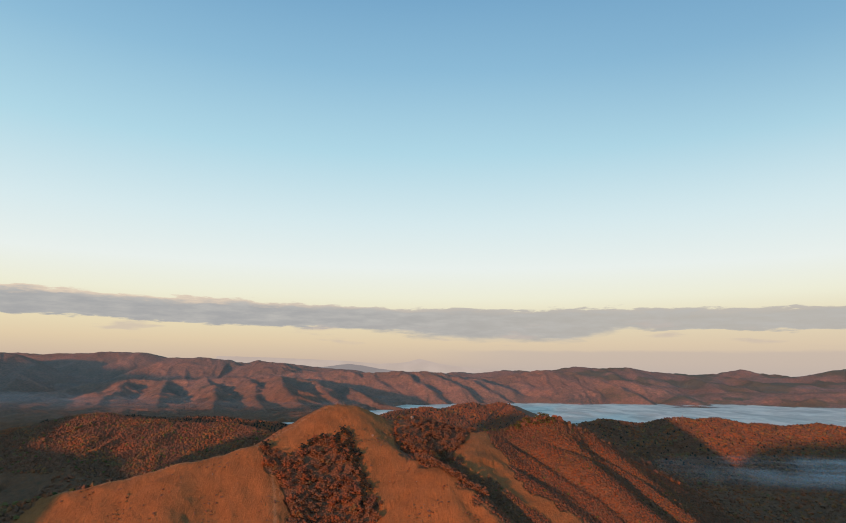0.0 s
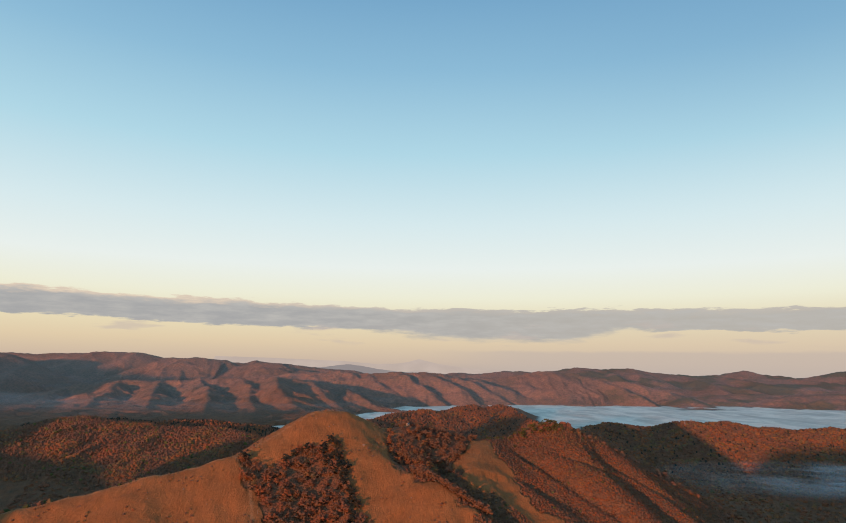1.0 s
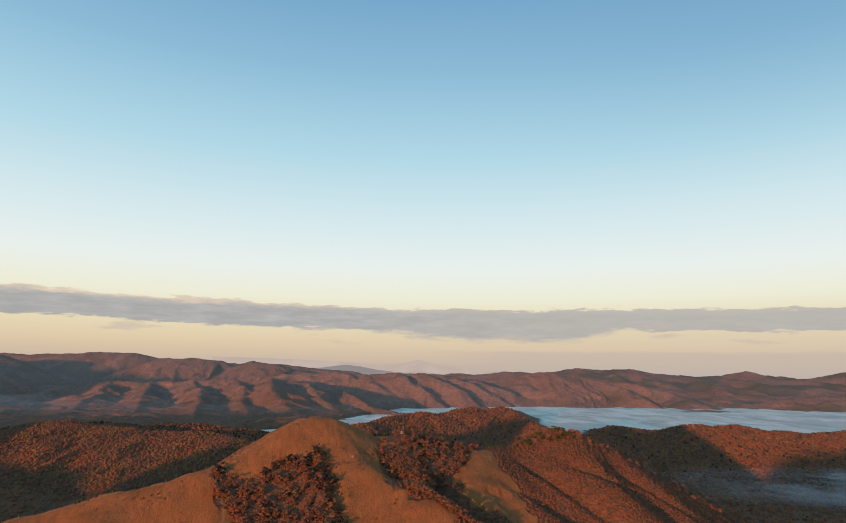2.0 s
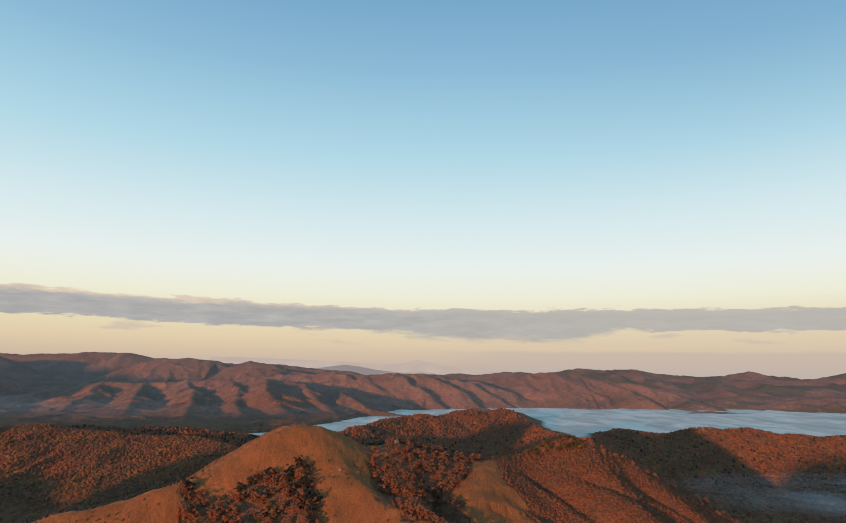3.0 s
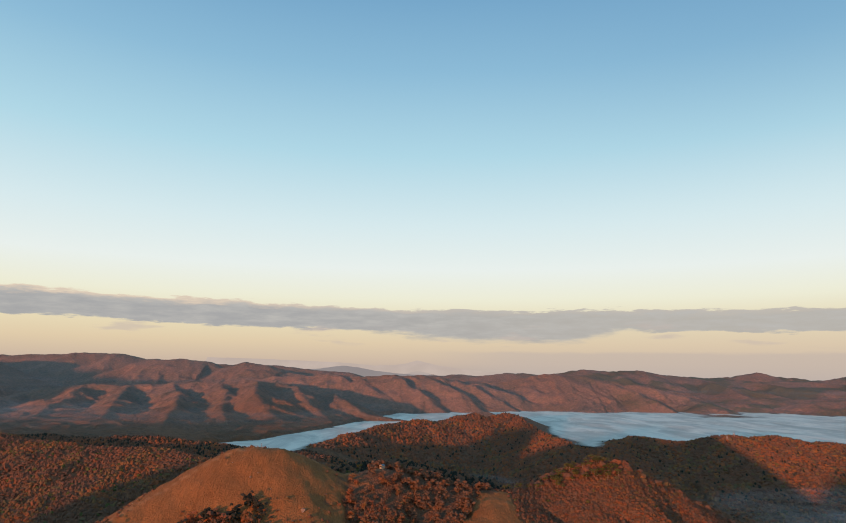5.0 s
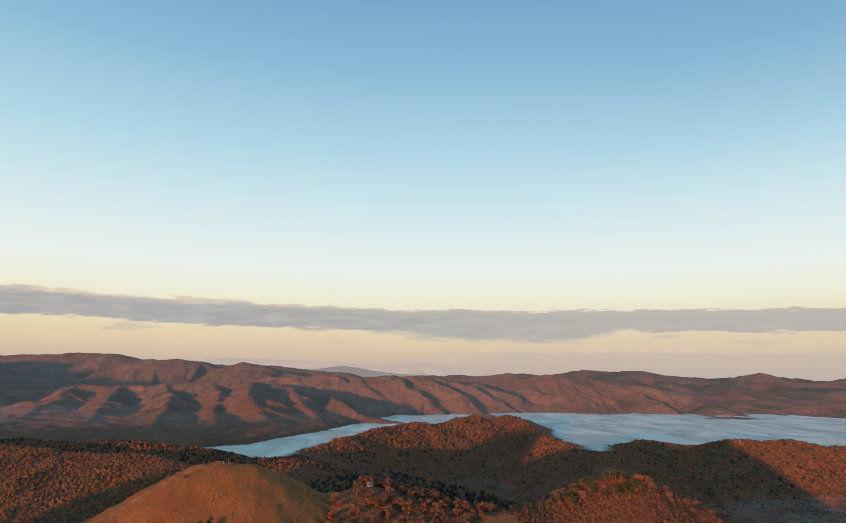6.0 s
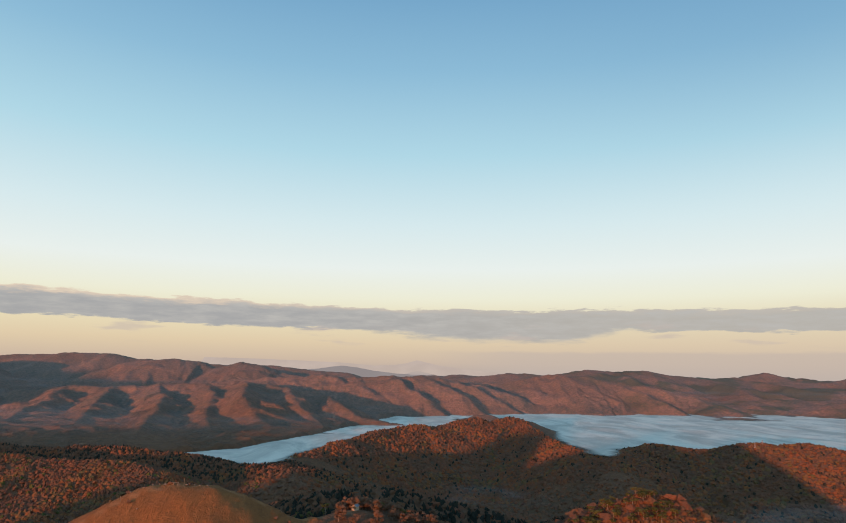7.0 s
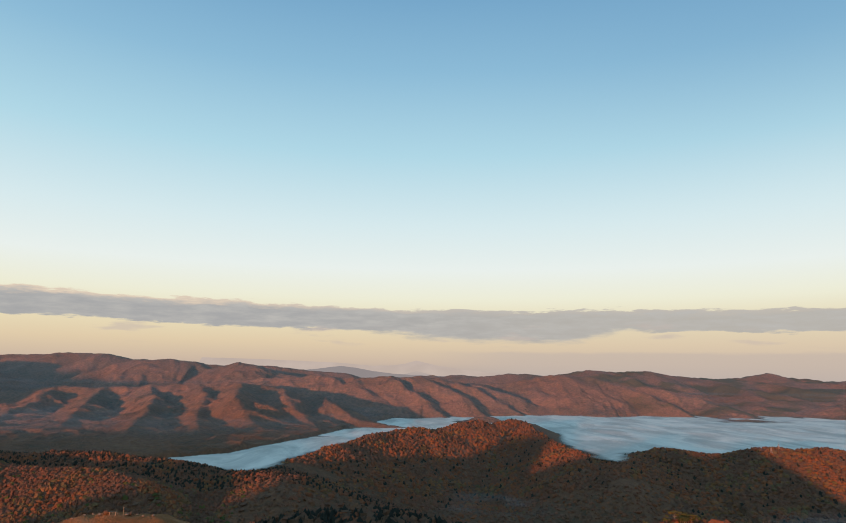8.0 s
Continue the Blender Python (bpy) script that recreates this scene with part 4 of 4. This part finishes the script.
def trees_all():
    grove = lambda x, y: wooded(x, y)  # noqa: E731
    in_hollow = lambda x, y: inside(x, y, HOLLOW, 2.0)  # noqa: E731
    # the hollow below the summit
    x, y = scatter((-95, -10, 268, 374), 4.0, 11, lambda x, y: in_hollow(x, y) * np.where(y > 348, 0.92, 0))
    tree_things("rust", "small rust-red autumn tree in a grassy hollow", "trees in the hollow", list(zip(x, y))[::2], 5, 3.5)
    tree_things("twigs", "small grey-brown tree with bare twigs in the hollow", "trees in the hollow", list(zip(x, y))[1::2], 6, 3.5)
    x, y = scatter((-95, -10, 255, 350), 3.8, 12, lambda x, y: 0.95 * in_hollow(x, y) * (y < 348))
    forest("hollow_wood", [("rust", 0.6), ("twigs", 0.4)], x, y, 3.6, 21, "dense rust and brown autumn trees filling a hollow", True)
    # pines on the saddle and the knoll
    rng = np.random.RandomState(9)
    edge = [(-52 + 1.5 * k + rng.normal(0, 1.5), 369 - 2.6 * k + rng.normal(0, 1.5)) for k in range(17)] + [(-49 + 1.4 * k + rng.normal(0, 1.2), 373 - 2.8 * k + rng.normal(0, 1.2)) for k in range(12)] + [(-92, 360), (-90, 358), (-70, 360), (-66, 364), (-60, 368)]
    tree_things("holly", "dark evergreen shrub at the edge of the hollow", "evergreens at the hollow", edge, 7, 3.7)
    stems = [(-6 + 1.05 * k + rng.normal(0, 0.6), 356 - 1.35 * k + 0.012 * k * k + rng.normal(0, 0.8)) for k in range(34)]
    tree_things("twigs", "pale-stemmed tree along the edge of the grass spur", "trees along the spur", stems, 17, 3.6)
    line = [(38 + 2.6 * k, 424 + 1.1 * k - 0.015 * k * k + rng.normal(0, 1.6)) for k in range(18)]
    knoll = [(71 + rng.uniform(-12, 15), 434 + rng.uniform(-10, 8)) for _ in range(40)]
    hut = [(-15, 423), (-19, 421), (-24, 423), (-4, 424), (3, 425), (-12, 427), (-28, 426), (-20, 428)]
    tree_things("pine", "low green pine with flat needle clumps on the ridge", "ridge pines", line + knoll + hut, 8, 3.0)
    # bare trees round the hut and along the ravine
    x, y = scatter((-14, 34, 388, 462), 3.7, 14, lambda x, y: np.where((x + 0.9 * (y - 395) > 6) & (np.hypot(x + 9, y - 415) > 5.5) & (y < 452 - 0.5 * x), 0.9 * grove(x, y), 0))
    tree_things("twigs", "pale-stemmed tree with brown twigs on the saddle", "trees on the saddle", list(zip(x, y)), 16, 3.2)
    x, y = scatter((-22, 16, 374, 412), 3.8, 19, lambda x, y: np.where((x + 0.9 * (y - 395) <= 6) & (x > -20 - 0.2 * (y - 392)), 0.85 * grove(x, y), 0))
    forest("saddle_wood", [("rust", 0.5), ("twigs", 0.5)], x, y, 2.6, 22, "small brown and rust trees on the slope below the saddle", True)
    # right-hand slopes
    right = lambda x, y: grove(x, y) * np.where((x < 34) & (y > 392), 0, 1)  # noqa: E731
    x, y = scatter((-30, 215, 296, 470), 1.4, 31, lambda x, y: right(x, y) * np.where(inside(x, y, [(-22, 392), (-16, 405), (4, 405), (34, 405), (34, 445), (10, 452), (0, 462), (0, 470), (215, 470), (215, 285), (20, 285)], 1.0) > 0.5, 1, 0))
    forest("slope_wood", [("rust", 0.58), ("twigs", 0.41), ("pine", 0.01)], x, y, 1.02, 41, "rust-brown deciduous wood on the sunlit slope", False, 10)
    # dark wood behind the hut
    x, y = scatter((-90, 150, 425, 590), 2.4, 33, lambda x, y: np.where((y > 455 - 0.5 * x) & (y > 452 + 0.05 * x) | (x < -16) & (y > 425), 1, 0) * (height(x, y) > -100))
    forest("dark_wood", [("cedar", 0.7), ("twigs", 0.3)], x, y, 1.9, 43, "dark conifers on the shaded ridge behind the hut", False)
    # foot of the grass shoulder
    x, y = scatter((-300, -110, 270, 430), 2.3, 34, lambda x, y: grove(x, y) * 0.9)
    forest("shoulder_wood", [("rust", 0.6), ("twigs", 0.3), ("pine", 0.1)], x, y, 1.6, 44, "mixed wood below the grass shoulder", False)
    # hill on the left with its dark back ridge
    x, y = scatter((-560, -110, 590, 745), 2.5, 35, lambda x, y: 0.95 + 0 * x)
    forest("red_wood", [("rust", 0.83), ("twigs", 0.13), ("pine", 0.04)], x, y, 1.7, 45, "rust-red autumn forest on a rounded hill", False)
    x, y = scatter((-480, 20, 745, 840), 2.6, 36, lambda x, y: np.where(y < front(x) + 20, 1, 0))
    forest("shaded_wood", [("cedar", 0.45), ("rust", 0.55)], x, y, 1.8, 46, "dark shaded forest on a back ridge", False)
    # hills this side of the fog
    x, y = scatter((-150, 260, 860, 1200), 3.8, 37, lambda x, y: np.where(y < front(x) + 25, 1, 0) * (height(x, y) > -112))
    forest("hill_wood", [("rust", 0.78), ("twigs", 0.15), ("cedar", 0.07)], x, y, 2.3, 47, "brown forest on a wooded hill above the fog", False)
    x, y = scatter((230, 640, 780, 965), 3.8, 38, lambda x, y: np.where(y < front(x) + 20, 1, 0) * (height(x, y) > -108))
    forest("hill_wood", [("rust", 0.78), ("twigs", 0.15), ("cedar", 0.07)], x, y, 2.3, 48, "brown forest on a long wooded ridge", False)


    x, y = scatter((150, 560, 430, 790), 5.0, 39, lambda x, y: 1.0 * (height(x, y) < -84))
    forest("valley_wood", [("rust", 0.65), ("twigs", 0.35)], x, y, 2.0, 49, "dark wood on the shaded valley floor", False)
    x, y = scatter((-330, 230, 430, 900), 5.0, 40, lambda x, y: np.where((height(x, y) < -84) | (y < 760), 1.0, 0) * np.where((x < -110) & (y > 590) | (y < 592) & (x > -95) & (x < 150) & (y < 455 - 0.5 * x), 0, 1))
    forest("valley_wood", [("rust", 0.65), ("twigs", 0.35)], x, y, 2.0, 50, "dark wood on the shaded valley floor", False)
    # low shrubs dotted over the grass
    rough = lambda x, y: inside(x, y, GRASS) * (1 - inside(x, y, HOLLOW, 2.0))  # noqa: E731
    x, y = scatter((-240, 45, 262, 424), 2.6, 61, lambda x, y: rough(x, y) * step(fbm(x / 14, y / 14, 3), 0.12, 0.42) * 0.8)
    forest("grass_shrubs", [("rust", 0.5), ("twigs", 0.5)], x, y, 0.65, 71, "low brown shrubs dotted over the dry grass", False)


trees_all()


# ---- hut on the saddle ----
CREAM = plain("cream_boards", (0.36, 0.26, 0.17), 0.7, 4.0, 0.12)
ROOF = plain("blue_grey_roof", (0.10, 0.12, 0.14), 0.45, 5.0, 0.2)
DIM = plain("dark_opening", (0.03, 0.028, 0.025), 0.6)
TIMBER = plain("weathered_timber", (0.20, 0.14, 0.09), 0.85, 8.0)
STONE = plain("pale_boulder", (0.19, 0.13, 0.09), 0.9, 2.5, 0.35)
STEEL = plain("painted_steel", (0.30, 0.27, 0.25), 0.5, 2.0, 0.1)


def make_hut(x, y, turn):
    z = ground_at(x, y)
    hut = thing("hut", x, y, z, "small cream hut with a blue-grey gable roof", "hut", turn=turn)
    w, d, h, rise = 1.15, 1.3, 1.75, 0.65
    part("foundation", box(bmesh.new(), -w - 0.08, w + 0.08, -d - 0.08, d + 0.08, -0.7, 0.12, 0.03), STONE, hut)
    for name, dims in (("wall", (-w, -w + 0.12, -d, d)), ("wall", (w - 0.12, w, -d, d))):
        part(name, box(bmesh.new(), *dims, 0.12, h), CREAM, hut)
    for y0 in (-d, d - 0.12):
        bm = bmesh.new()
        if y0 < 0:
            # front with an open window over a low sill
            box(bm, -w + 0.122, w - 0.122, y0, y0 + 0.12, 0.12, 0.85)
            box(bm, -w + 0.122, -w + 0.35, y0, y0 + 0.12, 0.85, 1.45)
            box(bm, w - 0.35, w - 0.122, y0, y0 + 0.12, 0.85, 1.45)
            box(bm, -0.08, 0.08, y0, y0 + 0.12, 0.85, 1.45)
            box(bm, -w + 0.122, w - 0.122, y0, y0 + 0.12, 1.45, h)
        else:
            box(bm, -w + 0.122, w - 0.122, y0, y0 + 0.12, 0.12, h)
        part("wall", bm, CREAM, hut)
        bm = bmesh.new()
        lower = [bm.verts.new(p) for p in ((-w, y0, h), (w, y0, h), (0, y0, h + rise))]
        upper = [bm.verts.new((v.co.x, y0 + 0.12, v.co.z)) for v in lower]
        bm.faces.new(lower), bm.faces.new(upper[::-1])
        for k in range(3):
            bm.faces.new((lower[k], upper[k], upper[(k + 1) % 3], lower[(k + 1) % 3]))
        bmesh.ops.recalc_face_normals(bm, faces=bm.faces)
        part("gable", bm, CREAM, hut)
    for side in (-1, 1):
        bm = bmesh.new()
        run = math.hypot(w + 0.25, rise * (w + 0.25) / w)
        box(bm, 0, run, -d - 0.35, d + 0.35, 0, 0.07, 0.015)
        slab = part("roof", bm, ROOF, hut)
        slab.matrix_basis = pose(0, 0, h + rise + 0.01, 0, math.degrees(math.atan2(rise, w)), 0) if side > 0 else pose(0, 0, h + rise + 0.01, 0, 0, 180) @ pose(0, 0, 0, 0, math.degrees(math.atan2(rise, w)), 0)
        bm = bmesh.new()
        box(bm, 0, run + 0.02, -d - 0.40, -d - 0.352, -0.09, 0.08)
        fascia = part("fascia", bm, CREAM, hut, "pale painted eave board")
        fascia.matrix_basis = slab.matrix_basis.copy() if side > 0 else pose(0, 0, h + rise + 0.01, 0, 180 - math.degrees(math.atan2(rise, w)), 0) @ Matrix.Diagonal((1, 1, -1, 1))
    hut.scale = (0.64, 0.64, 0.64)
    part("floor_boards", box(bmesh.new(), -w + 0.122, w - 0.122, -d + 0.122, d - 0.122, 0.122, 0.16), TIMBER, hut)
    part("bench", box(bmesh.new(), -w + 0.2, w - 0.2, d - 0.6, d - 0.2, 0.5, 0.56), TIMBER, hut)
    for sx in (-1, 1):
        part("bench_leg", box(bmesh.new(), sx * 0.8 - 0.04, sx * 0.8 + 0.04, d - 0.5, d - 0.3, 0.16, 0.5), TIMBER, hut)


make_hut(-10.0, 418.0, -24)


# ---- small things on the hill ----
def boulder(x, y, size, seed, label="weathered pale boulder in dry grass"):
    rng = np.random.RandomState(seed)
    bm = bmesh.new()
    bmesh.ops.create_icosphere(bm, subdivisions=2, radius=1.0)
    shift = Vector(rng.uniform(-50, 50, 3))
    for v in bm.verts:
        v.co *= 0.8 + 0.55 * noise.noise(v.co * 1.1 + shift)
        v.co.x *= size * 1.2
        v.co.y *= size * 0.9
        v.co.z *= size * 0.75
    mesh = bpy.data.meshes.new("boulder")
    bm.to_mesh(mesh)
    bm.free()
    mesh.materials.append(STONE)
    ob = new("boulder", mesh)
    ob.matrix_basis = pose(x, y, ground_at(x, y) + 0.15 * size, 0, 0, rng.uniform(0, 360))
    tagged(ob, label, "boulder", "boulders on the grass hill")


def post(x, y, tall, label="weathered wooden marker post beside the trail"):
    z = ground_at(x, y)
    ob = thing("marker_post", x, y, z, label, "post", "trail posts")
    bm = bmesh.new()
    bmesh.ops.create_cone(bm, segments=8, radius1=0.07, radius2=0.06, depth=tall + 0.5, cap_ends=True, matrix=Matrix.Translation((0, 0, (tall - 0.5) / 2)))
    part("shaft", bm, TIMBER, ob)
    part("cap", box(bmesh.new(), -0.1, 0.1, -0.1, 0.1, tall, tall + 0.06, 0.015), CREAM, ob)


def bench(x, y, turn):
    ob = thing("bench", x, y, ground_at(x, y), "rough timber bench on the bare summit", "bench", "summit benches", turn)
    part("seat", box(bmesh.new(), -0.8, 0.8, -0.16, 0.16, 0.30, 0.37, 0.02), TIMBER, ob)
    for sx in (-0.6, 0.6):
        part("leg", box(bmesh.new(), sx - 0.08, sx + 0.08, -0.13, 0.13, -0.4, 0.30), TIMBER, ob)


def mast(x, y, tall):
    """A four-legged lattice mast."""
    ob = thing("lattice_mast", x, y, ground_at(x, y), "pale steel lattice mast on a wooded ridge", "mast", "masts on the ridge")
    base, top = 0.9, 0.22
    corners = [(-1, -1), (1, -1), (1, 1), (-1, 1)]

    def strut(p, q, r):
        v, f = limb(p, q, r, r, 4)
        return mesh_from("strut", v, f, STEEL, smooth=False)

    for cx, cy in corners:
        new("leg", strut((cx * base, cy * base, -1.0), (cx * top, cy * top, tall), 0.07)).parent = ob
    for k in range(5):
        z0, z1 = tall * k / 5, tall * (k + 1) / 5
        w0, w1 = base + (top - base) * k / 5, base + (top - base) * (k + 1) / 5
        for (ax, ay), (bx, by) in zip(corners, corners[1:] + corners[:1]):
            new("brace", strut((ax * w0, ay * w0, z0), (bx * w1, by * w1, z1), 0.045)).parent = ob
    new("antenna", strut((0, 0, tall - 0.4), (0, 0, tall + 2.2), 0.06)).parent = ob


boulder(-32, 374, 1.1, 1, "large pale boulder on the grass slope")
for k, (bx, by, size) in enumerate([(-52, 384, 0.7), (-50, 386, 0.5), (-44, 380, 0.5), (-41, 368, 0.55), (-46, 377, 0.4), (-36, 362, 0.6), (-112, 338, 0.8), (-125, 330, 0.6), (-98, 330, 0.5), (-26, 352, 0.5), (-20, 340, 0.6), (-6, 334, 0.6),
                                     (-60, 390, 0.4), (-88, 374, 0.4), (-83, 377, 0.35), (-140, 340, 0.5), (-150, 330, 0.6), (-2, 318, 0.7)]):
    boulder(bx, by, 0.62 * size, 20 + k)
for px, py in ((-66, 394), (-76, 385.5), (-86, 373.5), (-97, 361), (-112, 354), (-131, 346), (-149, 342), (-165, 338), (-180, 335), (-74, 326)):
    post(px, py, 1.1)
post(-53, 401, 1.4, "tall wooden summit post")
bench(-55, 400.5, 6)
for k in range(12):
    boulder(-66 + 1.7 * k, 399.5 + 0.25 * k + 0.8 * math.sin(2.3 * k), 0.28 + 0.09 * math.sin(4.1 * k), 60 + k, "low summit stone worn by weather")
mast(350, 897, 6.5)
mast(362, 905, 5.0)
